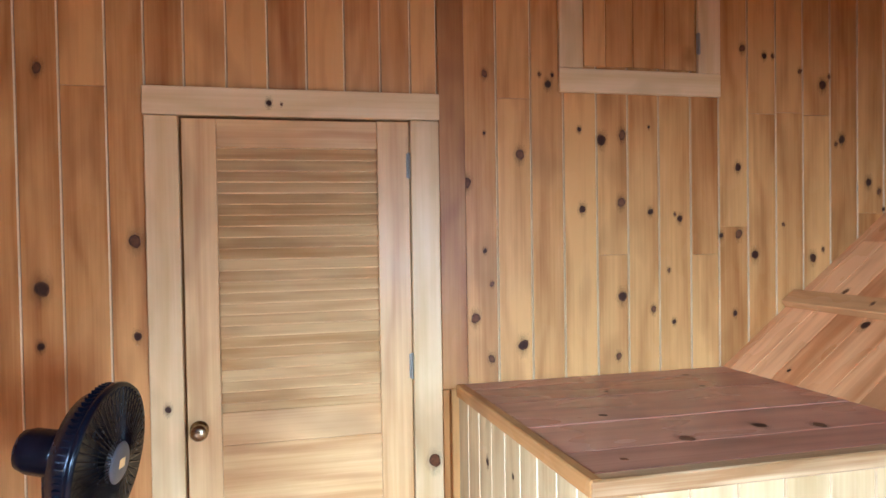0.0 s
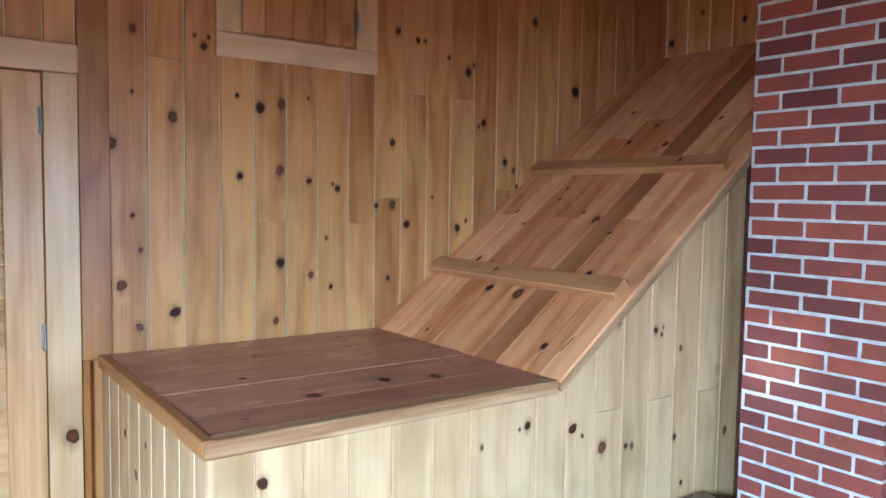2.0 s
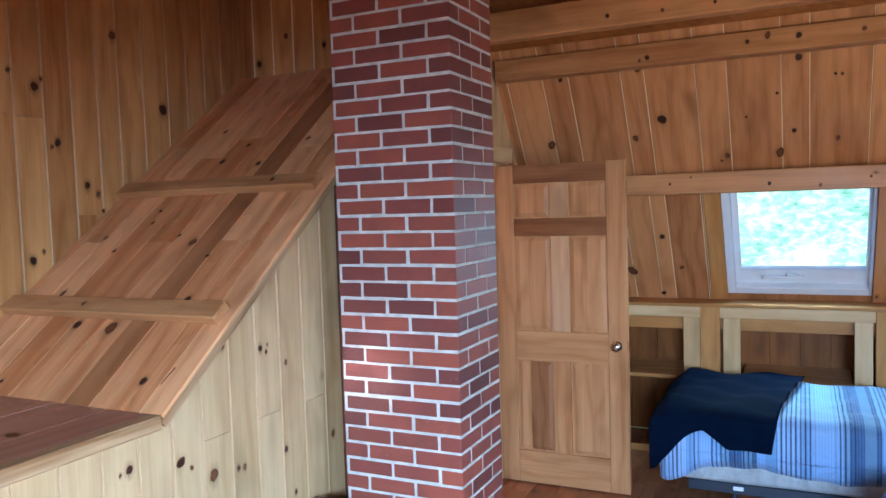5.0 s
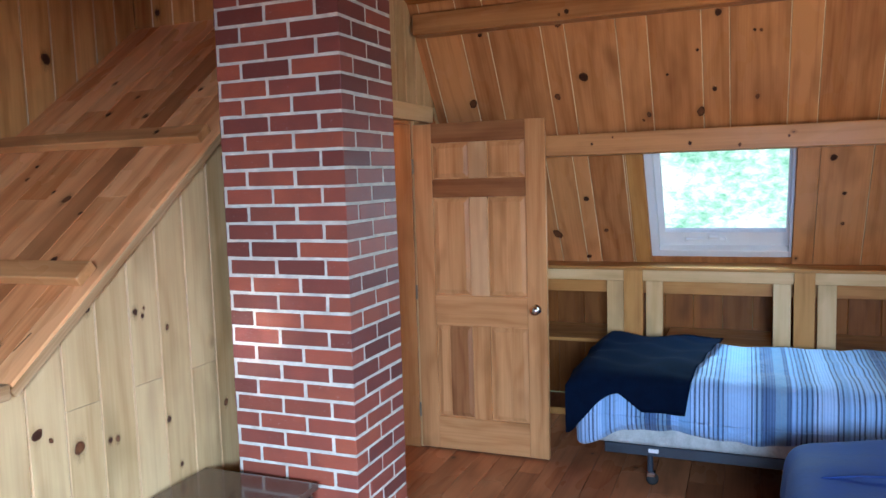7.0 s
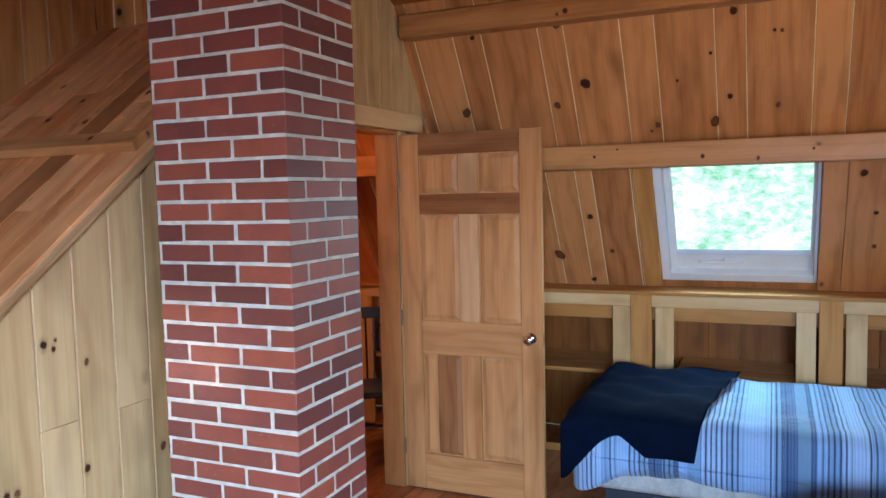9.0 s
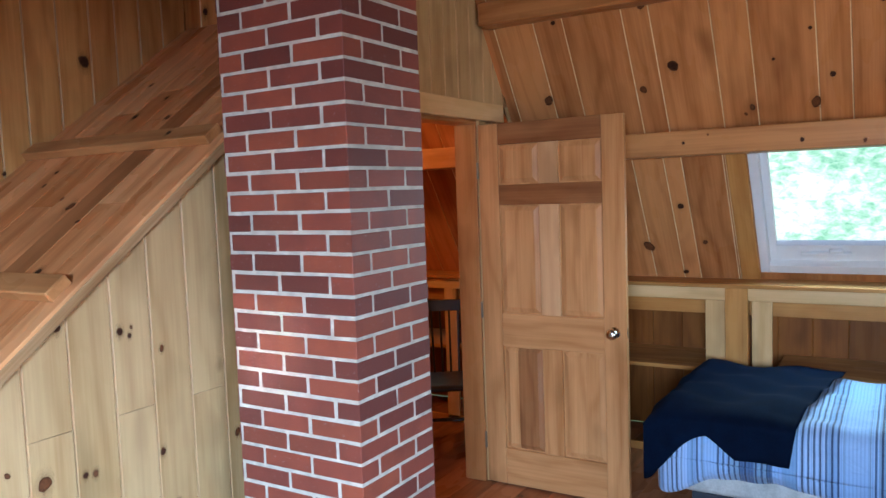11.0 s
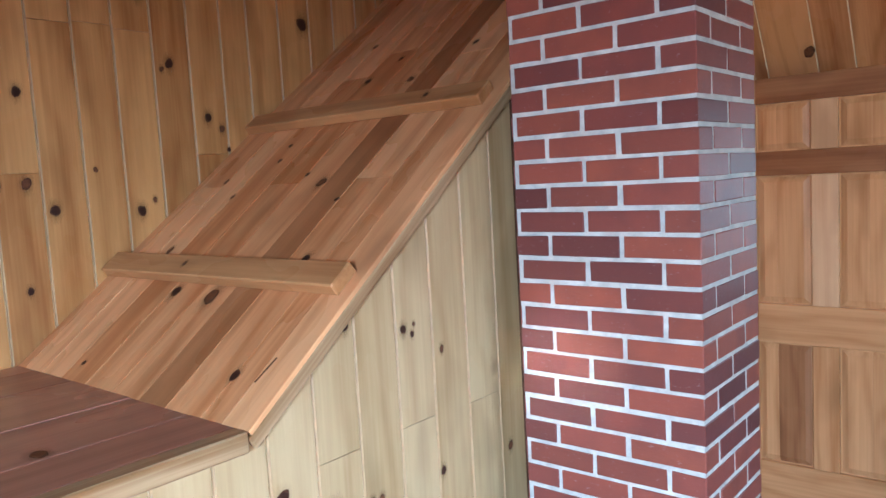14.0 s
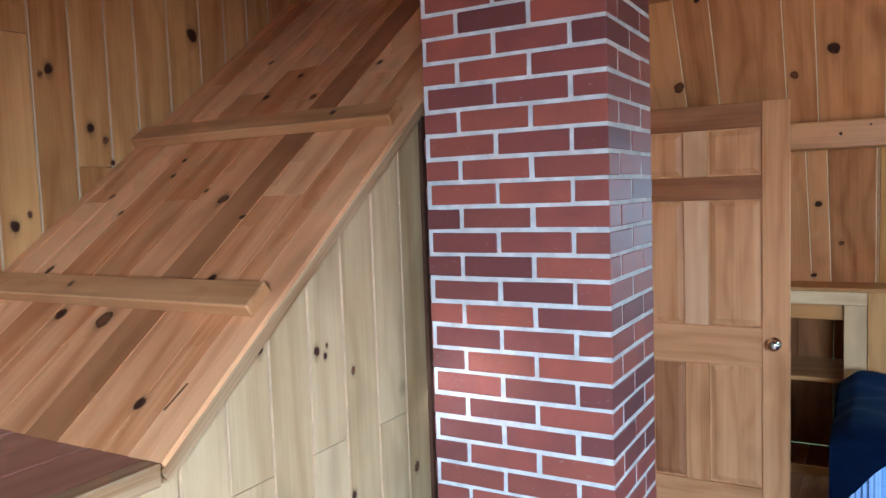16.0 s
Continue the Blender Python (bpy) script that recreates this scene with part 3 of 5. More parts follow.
# ---- wall above the stair cover ----
wall_end = structure("wall_east_upper", box((END_X + 0.02, STAIR_Y - 0.06, 0), (END_X + 0.12, WALL_Y + 0.1, 3.4)), WALL_PINE, "knotty pine board wall above the stair cover", "wall")
ME = basis((END_X, WALL_Y, 0), (0, -1, 0), (1, 0, 0), (0, 0, 1))
board_wall(wall_end, ME, [0.0, 0.125, 0.265, 0.41, 0.55, 0.69, 0.83, 0.97, 1.10, 1.245], flat(1.5), flat(3.3), WALL_PINE, None, rng, 0.2)
knots(wall_end, ME, [(0.16, 2.66, 0.020), (0.36, 2.8, 0.016), (0.62, 2.72, 0.014)])

# ---- stair cover: box, sloping top, panelling ----
stair = tagged(new("stair_cover"), "boxed pine stair cover with sloping boarded top", "stair cover", kind="structure")
# shell below the boards
shell = bmesh.new()
pts = [(BOX_X + 0.02, 0.0), (END_X, 0.0), (END_X, ramp_z(END_X) - 0.045), (FOOT_X, BOX_Z - 0.045), (BOX_X + 0.02, BOX_Z - 0.045)]
va = [shell.verts.new((x, STAIR_Y + 0.02, z)) for x, z in pts]
vb = [shell.verts.new((x, WALL_Y - 0.001, z)) for x, z in pts]
for i in range(5):
    shell.faces.new((va[i], va[(i + 1) % 5], vb[(i + 1) % 5], vb[i]))
shell.faces.new(va)
shell.faces.new(vb)
part("shell", shell, STAIR_PINE, stair)
# front panelling up to the slope
MS = Matrix.Translation((0, STAIR_Y, 0))
front_edges = [BOX_X, 1.10, 1.235, 1.372, 1.511, 1.651, 1.793, 1.933, 2.071, 2.210, 2.348, 2.491, 2.638, 2.782, 2.934, 3.085, 3.235, 3.375, 3.515, 3.655, 3.795, 3.905, END_X]
board_wall(stair, MS, front_edges, flat(0.0), lambda x: (BOX_Z if x < FOOT_X else ramp_z(x)) - 0.042, STAIR_PINE, {10: [1.005], 12: [1.008], 14: [1.000]}, rng, 0.0)
knots(stair, MS, [(2.666, 1.272, 0.013), (2.708, 1.279, 0.006), (2.700, 1.253, 0.008), (2.818, 1.188, 0.010), (2.461, 1.319, 0.013), (2.390, 0.875, 0.022), (2.240, 0.968, 0.020), (2.287, 0.935, 0.009), (2.517, 0.857, 0.010), (2.550, 0.852, 0.011), (2.798, 0.842, 0.012), (3.128, 0.812, 0.013), (2.031, 1.013, 0.015), (1.996, 1.006, 0.006), (1.118, 1.013, 0.016), (1.84, 0.975, 0.008), (2.85, 0.65, 0.01), (1.41, 0.60, 0.014), (1.96, 0.56, 0.012)])
MSIDE = basis((BOX_X, WALL_Y, 0), (0, -1, 0), (1, 0, 0), (0, 0, 1))
board_wall(stair, MSIDE, [0.0, 0.13, 0.265, 0.405, 0.545, 0.685, 0.825, 0.965, 1.095, WALL_Y - STAIR_Y], flat(0.0), flat(BOX_Z - 0.042), STAIR_PINE, None, rng, 0.0)
knots(stair, MSIDE, [(0.36, 0.95, 0.014), (0.50, 0.85, 0.017), (0.62, 0.98, 0.010), (0.74, 0.72, 0.013), (0.95, 0.9, 0.009)])
# level top
for a, b in ((1.775, 1.955), (1.956, 2.225), (2.226, 2.555), (2.556, 2.80), (2.801, WALL_Y - 0.002)):
    slab("top_board", (BOX_X + 0.022, a, BOX_Z - 0.042), (FOOT_X + 0.004, b - 0.0015, BOX_Z + rng.uniform(-0.001, 0.001)), TOP_SHADE_PINE, stair, axis="x", bevel=0.0025)
slab("front_nosing", (BOX_X - 0.012, STAIR_Y - 0.018, BOX_Z - 0.045), (FOOT_X - 0.002, 1.773, BOX_Z + 0.002), EDGE_PINE, stair, "pale plank edge with bold grain", axis="x", bevel=0.004)
slab("side_nosing", (BOX_X - 0.014, STAIR_Y - 0.016, BOX_Z - 0.044), (BOX_X + 0.020, WALL_Y - 0.014, BOX_Z + 0.004), POST_PINE, stair, axis="y", bevel=0.004)
MT = basis((0, 0, BOX_Z), (1, 0, 0), (0, 0, -1), (0, 1, 0))
knots(stair, MT, [(1.279, 2.30, 0.022), (1.383, 1.985, 0.024), (1.667, 2.045, 0.022), (1.839, 1.996, 0.022), (1.837, 2.597, 0.016), (1.897, 2.802, 0.016), (1.45, 2.62, 0.012), (1.12, 1.86, 0.015)])
# sloping boards, in the frame of the slope: across = y, along = up the slope
CP, SP = math.cos(PITCH), math.sin(PITCH)
MR = basis((FOOT_X, WALL_Y, BOX_Z), (0, -1, 0), (SP, 0, -CP), (CP, 0, SP))
RAMP_L = (END_X - FOOT_X) / CP
ramp_edges = [0.0, 0.050, 0.170, 0.304, 0.450, 0.602, 0.742, 0.868, 1.020, 1.100]
board_wall(stair, MR, ramp_edges, flat(0.0), flat(RAMP_L), RAMP_PINE, {1: [0.860, 1.62], 2: [1.35], 3: [1.50], 4: [0.858, 1.66], 5: [1.42], 6: [1.30], 7: [0.864, 1.55], 8: [1.75]}, rng, 0.0, name="slope_board", t=0.03, groove=0.0018, pale=False, odd={6: RAMP_DARK})
slab_w = WALL_Y - STAIR_Y + 0.016
# added strip: the shaded gap left of the chimney, painted dark
part("gap_shade_strip", box((3.205, STAIR_Y - 0.014, 0.0), (3.240, STAIR_Y - 0.0005, ramp_z(3.20) - 0.045), 0.002), GAP_SHADE, stair, "dark strip standing in for the shaded gap by the chimney")
part("edge_board", plank(slab_w - 1.101, 0.0, 0.0, RAMP_L, RAMP_L, 0.012, 0.002), RAMP_PINE, stair, "", MR @ Matrix.Translation((1.101, -0.001, 0)))
part("slope_nosing", box((slab_w - 0.03, 0.0115, -0.012), (slab_w, 0.046, RAMP_L), 0.003), EDGE_PINE, stair, "pale plank edge with bold grain", MR)
knots(stair, MR, [(0.476, 0.360, 0.022), (0.667, 0.353, 0.029), (1.021, 0.125, 0.016), (0.230, 0.530, 0.014), (0.933, 0.519, 0.016), (0.718, 0.854, 0.020), (0.858, 0.768, 0.010), (0.714, 1.427, 0.015), (0.472, 1.463, 0.015), (0.380, 0.992, 0.012), (0.609, 0.901, 0.009), (0.168, 0.890, 0.010), (0.346, 0.064, 0.010), (0.30, 0.80, 0.010), (0.36, 1.08, 0.010), (0.20, 1.25, 0.011), (0.55, 1.60, 0.012), (0.30, 1.75, 0.013), (0.90, 1.62, 0.012)])
part("bark_streak", box((-0.003, -0.0014, -0.038), (0.003, -0.0006, 0.038), 0.0002), KNOT_RED, stair, "dark bark streak in the edge board", MR @ pose(1.112, 0, 0.155, 0, 8, 0))


def cleat(s0, s1):
    """A squared stick nailed across the slope, its grain along it, arrises eased."""
    a = MR @ Vector((0.004, -0.019, (s0 + s1) / 2))
    b = MR @ Vector((1.168, -0.019, (s0 + s1) / 2))
    ob = stick("cleat", a, b, 0.038, s1 - s0, BEAM_PINE, stair, "thick pine cleat nailed across the slope", up=(CP, 0, SP), bevel=0.004)
    return ob


cleat(0.394, 0.480)
cleat(1.186, 1.272)
knots(stair, MR @ Matrix.Translation((0, -0.0385, 0)), [(0.932, 1.235, 0.012), (0.47, 0.44, 0.009)])

# ---- chimney ----
chimney = thing("chimney", "red brick chimney with pale mortar joints", "chimney")
CX, CY, CW, CD = 3.012, 1.067, 0.530, 0.420
COURSE, JOINT = 0.0665, 0.011
part("mortar", box((CX + 0.002, CY + 0.002, 0.0), (CX + CD - 0.002, CY + CW - 0.002, 3.6)), MORTAR, chimney, "pale uneven lime mortar")
brick_meshes = {}


def brick_mesh(l, k):
    key = (round(l, 3), k)
    if key not in brick_meshes:
        r2 = random.Random(hash((int(l * 1000), k)) % 9999)
        bm = box((-l / 2, -0.045, -(COURSE - JOINT) / 2), (l / 2, 0.045, (COURSE - JOINT) / 2), 0.0022)
        for v in bm.verts:
            v.co += Vector((r2.uniform(-1, 1), r2.uniform(-1, 1), r2.uniform(-1, 1))) * 0.0009
        me = bpy.data.meshes.new("brick")
        bm.to_mesh(me)
        bm.free()
        me.materials.append(BRICK)
        brick_meshes[key] = me
    return brick_meshes[key]


def course_bricks(phase):
    """(centre x, centre y, length, turned) of one course; turned bricks run along y."""
    full, j = 0.2015, 0.0115
    half = CW - 2 * full - 2 * j
    head = 0.0935
    out = []
    y0 = CY
    if phase:
        # corner brick along the room face
        for d in (full, full, half):
            out.append((CX + 0.045, y0 + d / 2, d, True))
            y0 += d + j
        xs = CX + 0.09 + j
        runs = (full, CX + CD - xs - full - j)
    else:
        # corner brick turned into the side face
        out.append((CX + full / 2, CY + 0.045, full, False))
        y0 = CY + 0.09 + j
        third = CW - 0.09 - 2 * full - 3 * j
        for d in (full, full, third):
            out.append((CX + 0.045, y0 + d / 2, d, True))
            y0 += d + j
        y0 -= j
        xs = CX + full + j
        runs = (CX + CD - xs,)
    for d in runs:
        out.append((xs + d / 2, CY + 0.045, d, False))
        xs += d + j
    out.append((CX + CD - 0.105, CY + CW - 0.045, full, False))
    return out


rb = random.Random(12)
k0 = int(0.895 / COURSE)
base_z = 0.895 - k0 * COURSE
stuff = bmesh.new()
for k in range(54):
    zc = base_z + (k + 0.5) * COURSE
    for x, y, l, turned in course_bricks((k - k0) % 2 == 0):
        if 0.42 < zc < 2.62:
            b = new("brick", brick_mesh(l, rb.randrange(4)))
            b.parent = chimney
            b.matrix_basis = pose(x + rb.uniform(-0.0012, 0.0012), y + rb.uniform(-0.0012, 0.0012), zc + rb.uniform(-0.0010, 0.0010), 0, rb.uniform(-0.25, 0.25), (90 if turned else 0) + rb.choice((0, 180)))
        else:
            d = (0.045, l / 2) if turned else (l / 2, 0.045)
            add_box(stuff, (x - d[0], y - d[1], zc - 0.0278), (x + d[0], y + d[1], zc + 0.0278))
tagged(part("upper_and_lower_bricks", stuff, BRICK, chimney), kind="stuff")

# ---- wall with the doorway ----
DX0, DX1, DH = 4.085, 4.905, 2.055
wall_door = structure("wall_doorway", slabs(((END_X + 0.12, DOOR_Y + 0.02, 0), (DX0 - 0.02, DOOR_Y + 0.11, 3.0)), ((DX0 - 0.02, DOOR_Y + 0.02, DH + 0.02), (DX1 + 0.02, DOOR_Y + 0.11, 3.0)), ((DX1 + 0.02, DOOR_Y + 0.02, 0), (KNEE_X, DOOR_Y + 0.11, 1.3)), ((DX1 + 0.02, DOOR_Y + 0.02, 1.3), (5.28, DOOR_Y + 0.11, 2.2)), ((DX1 + 0.02, DOOR_Y + 0.02, 2.2), (5.03, DOOR_Y + 0.11, 3.0)), ((3.46, DOOR_Y + 0.02, 0), (END_X + 0.12, DOOR_Y + 0.085, 3.4))), WALL_PINE, "pine board wall with an open doorway", "wall")
MD = Matrix.Translation((0, DOOR_Y, 0))
board_wall(wall_door, MD, [3.47, 3.62, 3.77, 3.92, 4.07, 4.20, 4.34, 4.475, 4.61, 4.745, 4.88, 5.03], lambda x: 0.0 if x < 4.06 else 2.165, flat(2.98), STAIR_PINE, None, rng, 0.0)
board_wall(wall_door, MD, [5.031, 5.15, 5.26, 5.37, 5.48], flat(2.165), lambda x: 1.104 + (6.03 - x) / SLOPE - 0.02, STAIR_PINE, None, rng, 0.0)
board_wall(wall_door, MD, [5.005, 5.14, 5.28, 5.42, 5.56, 5.70], flat(0.0), lambda x: min(2.058, 1.104 + (6.03 - x) / SLOPE - 0.02), STAIR_PINE, None, rng, 0.0)
slab("header", (4.0, DOOR_Y - 0.03, 2.062), (5.215, DOOR_Y + 0.02, 2.163), TRIM_PINE, wall_door, "", axis="x")
slab("jamb", (DX1 - 0.002, DOOR_Y - 0.004, 0), (DX1 + 0.018, DOOR_Y + 0.13, DH), BEAM_PINE, wall_door)
slab("jamb", (DX0 - 0.018, DOOR_Y - 0.004, 0), (DX0 + 0.002, DOOR_Y + 0.13, DH), BEAM_PINE, wall_door)
slab("head_jamb", (DX0 + 0.002, DOOR_Y - 0.004, DH - 0.016), (DX1 - 0.002, DOOR_Y + 0.13, DH + 0.004), BEAM_PINE, wall_door, axis="x")
slab("side_casing", (DX1 + 0.019, DOOR_Y - 0.020, 0), (DX1 + 0.10, DOOR_Y + 0.0, DH + 0.004), TRIM_PINE, wall_door)

# six-panel door, swung open into the room
door = thing("panel_door", "open six-panel fir door with a chrome knob", "door")
DXA, DXB, DYA, DYB, DZA, DZB = 4.905, 4.940, 0.820, 1.645, 0.012, 2.032
H_ = DZB - DZA


def door_slab(name, y0, y1, z0, z1, inset=0.0, axis="z", label="", bevel=0.003):
    return slab(name, (DXA + inset, y0, z0), (DXB - inset, y1, z1), DOOR_FIR, door, label, axis, bevel)


ST, MU = 0.118, 0.112
door_slab("stile", DYA, DYA + ST, DZA, DZB)
door_slab("stile", DYB - ST, DYB, DZA, DZB)
ym = (DYA + DYB) / 2
rails = [(DZA, DZA + 0.205), (DZA + 0.79, DZA + 0.975), (DZA + 1.575, DZA + 1.685), (DZB - 0.115, DZB)]
for z0, z1 in rails:
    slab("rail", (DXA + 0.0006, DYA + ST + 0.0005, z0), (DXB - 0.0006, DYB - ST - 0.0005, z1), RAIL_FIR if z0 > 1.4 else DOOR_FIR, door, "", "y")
for (a0, a1), (b0, b1) in zip(rails, rails[1:]):
    slab("mullion", (DXA + 0.0004, ym - MU / 2, a1 + 0.0005), (DXB - 0.0004, ym + MU / 2, b0 - 0.0005), MULLION_FIR if a1 > 0.9 else DOOR_FIR, door)
    for y0, y1 in ((DYA + ST, ym - MU / 2), (ym + MU / 2, DYB - ST)):
        door_slab("moulding", y0 + 0.0005, y1 - 0.0005, a1 + 0.0005, b0 - 0.0005, 0.0160, "z", "", 0.0)
        yc_ = y0 + (y1 - y0) * rng.uniform(0.35, 0.65)
        p2 = bmesh.new()
        for ya, yb in ((y0 + 0.008, yc_), (yc_ + 0.0004, y1 - 0.008)):
            # raised field with wide sloping borders, glued up from two boards
            la, lb = (0.026 if ya == y0 + 0.008 else 0.0), (0.026 if yb == y1 - 0.008 else 0.0)
            outer = [(ya, a1 + 0.008), (yb, a1 + 0.008), (yb, b0 - 0.008), (ya, b0 - 0.008)]
            inner = [(ya + la, a1 + 0.034), (yb - lb, a1 + 0.034), (yb - lb, b0 - 0.034), (ya + la, b0 - 0.034)]
            for side in (-1, 1):
                xo, xi = (DXA + DXB) / 2 + side * 0.0020, (DXA + DXB) / 2 + side * 0.0125
                vo_ = [p2.verts.new((xo, y, z)) for y, z in outer]
                vi_ = [p2.verts.new((xi, y, z)) for y, z in inner]
                fs = [p2.faces.new(vi_)]
                for i in range(4):
                    fs.append(p2.faces.new((vo_[i], vo_[(i + 1) % 4], vi_[(i + 1) % 4], vi_[i])))
                fs.append(p2.faces.new(vo_))
                for f in fs:
                    f.material_index = 1 if a1 < 0.5 and ya == y0 + 0.008 else 0
        panel = part("panel", p2, DOOR_FIR, door, "", None)
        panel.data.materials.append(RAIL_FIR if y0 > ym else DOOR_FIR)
for sx, xx in ((-1, DXA), (1, DXB)):
    part("knob", lathe([(0.031, 0.0), (0.030, 0.006), (0.012, 0.010), (0.012, 0.030), (0.026, 0.038), (0.029, 0.050), (0.022, 0.061), (0.006, 0.064)], 22, pose(0, 0, 0, 0, 90 * sx, 0)), CHROME, door, "round chrome door knob", pose(xx, 0.885, 0.918), True)
part("latch_plate", box((DXA + 0.006, DYA - 0.002, 0.89), (DXB - 0.006, DYA, 0.946), 0.0005), CHROME, door)
for zz in (0.25, 1.0, 1.78):
    part("hinge", cyl(0.006, 0.006, 0.09, 10, pose(DXA - 0.004, DYB + 0.006, zz)), HINGE, door)

# ---- sloping wall, knee wall and cubbies ----
slope_wall = tagged(new("wall_slope"), "sloping knotty pine board wall with a roof window", "wall", kind="structure")
AX = math.atan(SLOPE)
CA, SA = math.cos(AX), math.sin(AX)
ZB = 1.04
MSL = basis((slope_x(ZB), 0, ZB), (0, -1, 0), (CA, 0, SA), (-SA, 0, CA))   # across = -y, along = up the slope


def along(z):
    return (z - ZB) / CA


WY0, WY1, WZ0, WZ1 = -0.53, 0.355, 1.105, 1.87
TOP_Z = 2.72
backing = bmesh.new()
for a, b, z0, z1 in ((-4.6, -WY1, 0, along(TOP_Z + 0.3)), (-WY0, 3.0, 0, along(TOP_Z + 0.3)), (-WY1, -WY0, along(WZ1), along(TOP_Z + 0.3)), (-WY1, -WY0, 0, along(WZ0))):
    add_box(backing, (a, 0.0185, z0), (b, 0.17, z1))
part("backing", backing, SLOPE_PINE, slope_wall, "", MSL)
sl_edges = [-1.72, -1.60, -1.364, -1.196, -0.874, -0.734, -0.442, -0.269, 0.019, 0.165, 0.471, 0.627, 0.93, 1.08, 1.38, 1.53, 1.83, 1.98, 2.28, 2.43, 2.9]
board_wall(slope_wall, MSL, sl_edges, flat(along(1.95)), flat(along(TOP_Z + 0.2)), SLOPE_PINE, None, None, groove=0.0042, pale=True)
low_edges = [-1.72, -1.60, -1.364, -1.196, -0.98, -0.80, -0.70, -0.475, -0.462]
board_wall(slope_wall, MSL, low_edges, flat(0.0), flat(along(1.95)), SLOPE_PINE, None, None, groove=0.0042, pale=True)
board_wall(slope_wall, MSL, [0.655, 0.93, 1.08, 1.38, 1.53, 1.83, 1.98, 2.28, 2.43, 2.9], flat(0.0), flat(along(1.95)), SLOPE_PINE, None, None, groove=0.0042, pale=True)
board_wall(slope_wall, MSL, [-4.6, -4.4, -4.2, -4.0, -3.8, -3.6, -3.4, -3.2, -3.0, -2.8, -2.6, -2.4, -2.2, -2.0, -1.78], flat(0.0), flat(along(2.7)), SLOPE_PINE, None, None, groove=0.0042, pale=True)
knots(slope_wall, MSL, [(-0.66, along(2.284), 0.034), (-0.835, along(2.184), 0.022), (0.107, along(2.551), 0.02), (0.002, along(2.052), 0.028), (-0.751, along(1.535), 0.022), (-0.644, along(1.31), 0.016), (-0.789, along(1.113), 0.018), (-0.99, along(1.282), 0.035), (0.799, along(1.542), 0.014), (0.806, along(1.351), 0.014), (0.726, along(1.756), 0.022), (-1.392, along(2.177), 0.028)])
knots(slope_wall, MSL, [(0.291, along(2.452), 0.010), (0.324, along(2.448), 0.010), (0.081, along(2.170), 0.015), (0.310, along(2.115), 0.014), (-0.176, along(2.263), 0.009), (-0.768, along(2.573), 0.020), (-1.249, along(2.558), 0.014), (-0.330, along(2.019), 0.009), (-0.006, along(2.378), 0.010)])


def slope_board(name, y0, y1, z0, z1, proud, deep, mat, label=""):
    """A trim board on the slope between two places across and two heights."""
    return part(name, box((-y1, -proud, along(z0)), (-y0, deep, along(z1)), 0.003), mat, slope_wall, label, MSL)


slope_board("reveal_trim", 0.357, 0.462, 1.045, 1.90, 0.006, 0.03, KNEE_PINE)
slope_board("reveal_trim", -0.653, -0.532, 1.045, 1.90, 0.006, 0.03, SLOPE_PINE)
slab("purlin", (5.335, FAR_Y, 1.818), (5.60, 4.5, 1.950), BEAM_PINE, slope_wall, "squared pine purlin over the window", axis="y", bevel=0.006)
slab("eaves_beam", (4.935, FAR_Y, 2.572), (5.09, 1.64, 2.70), BEAM_PINE, slope_wall, "rough pine beam with a sap-stained face", axis="y", bevel=0.008)
slab("eaves_beam", (4.40, FAR_Y, 2.70), (4.50, 1.64, 2.86), BEAM_PINE, slope_wall, "", axis="y", bevel=0.008)
MPU = basis((5.335, 0, 0), (0, -1, 0), (1, 0, 0), (0, 0, 1))
knots(slope_wall, MPU, [(-0.632, 1.885, 0.009), (-0.505, 1.921, 0.006), (-0.055, 1.866, 0.011), (0.218, 1.846, 0.010), (0.476, 1.885, 0.008)])
MEB = basis((4.935, 0, 0), (0, -1, 0), (1, 0, 0), (0, 0, 1))
knots(slope_wall, MEB, [(-0.689, 2.615, 0.016), (-0.732, 2.602, 0.009), (-0.147, 2.641, 0.012), (-0.044, 2.664, 0.018), (0.110, 2.645, 0.018), (0.417, 2.641, 0.012)])
MUB = basis((4.40, 0, 0), (0, -1, 0), (1, 0, 0), (0, 0, 1))
knots(slope_wall, MUB, [(-0.792, 2.755, 0.013), (-0.512, 2.746, 0.010), (-0.260, 2.752, 0.009)])

# roof window over the bed
window = tagged(new("window_1"), "white-framed roof window onto sunlit trees", "window", kind="structure")
for name, lo, hi in (("frame_side", (-WY1 + 0.001, 0.02, along(WZ0)), (-WY1 + 0.052, 0.165, along(WZ1))), ("frame_side", (-WY0 - 0.018, 0.02, along(WZ0)), (-WY0 - 0.001, 0.165, along(WZ1))), ("frame_bottom", (-WY1 + 0.053, 0.02, along(WZ0)), (-WY0 - 0.019, 0.165, along(WZ0) + 0.055)), ("frame_top", (-WY1 + 0.053, 0.02, along(WZ1) - 0.05), (-WY0 - 0.019, 0.165, along(WZ1)))):
    part(name, box(lo, hi, 0.003), WHITE, window, "", MSL)
sash = part("sash", slabs(((-WY1 + 0.054, 0.075, along(WZ0) + 0.057), (-WY1 + 0.092, 0.125, along(WZ1) - 0.052)), ((-WY0 - 0.035, 0.075, along(WZ0) + 0.057), (-WY0 - 0.019, 0.125, along(WZ1) - 0.052)), ((-WY1 + 0.0925, 0.075, along(WZ0) + 0.057), (-WY0 - 0.0355, 0.125, along(1.245))), ((-WY1 + 0.0925, 0.075, along(WZ1) - 0.092), (-WY0 - 0.0355, 0.125, along(WZ1) - 0.052))), WHITE, window, "", MSL)
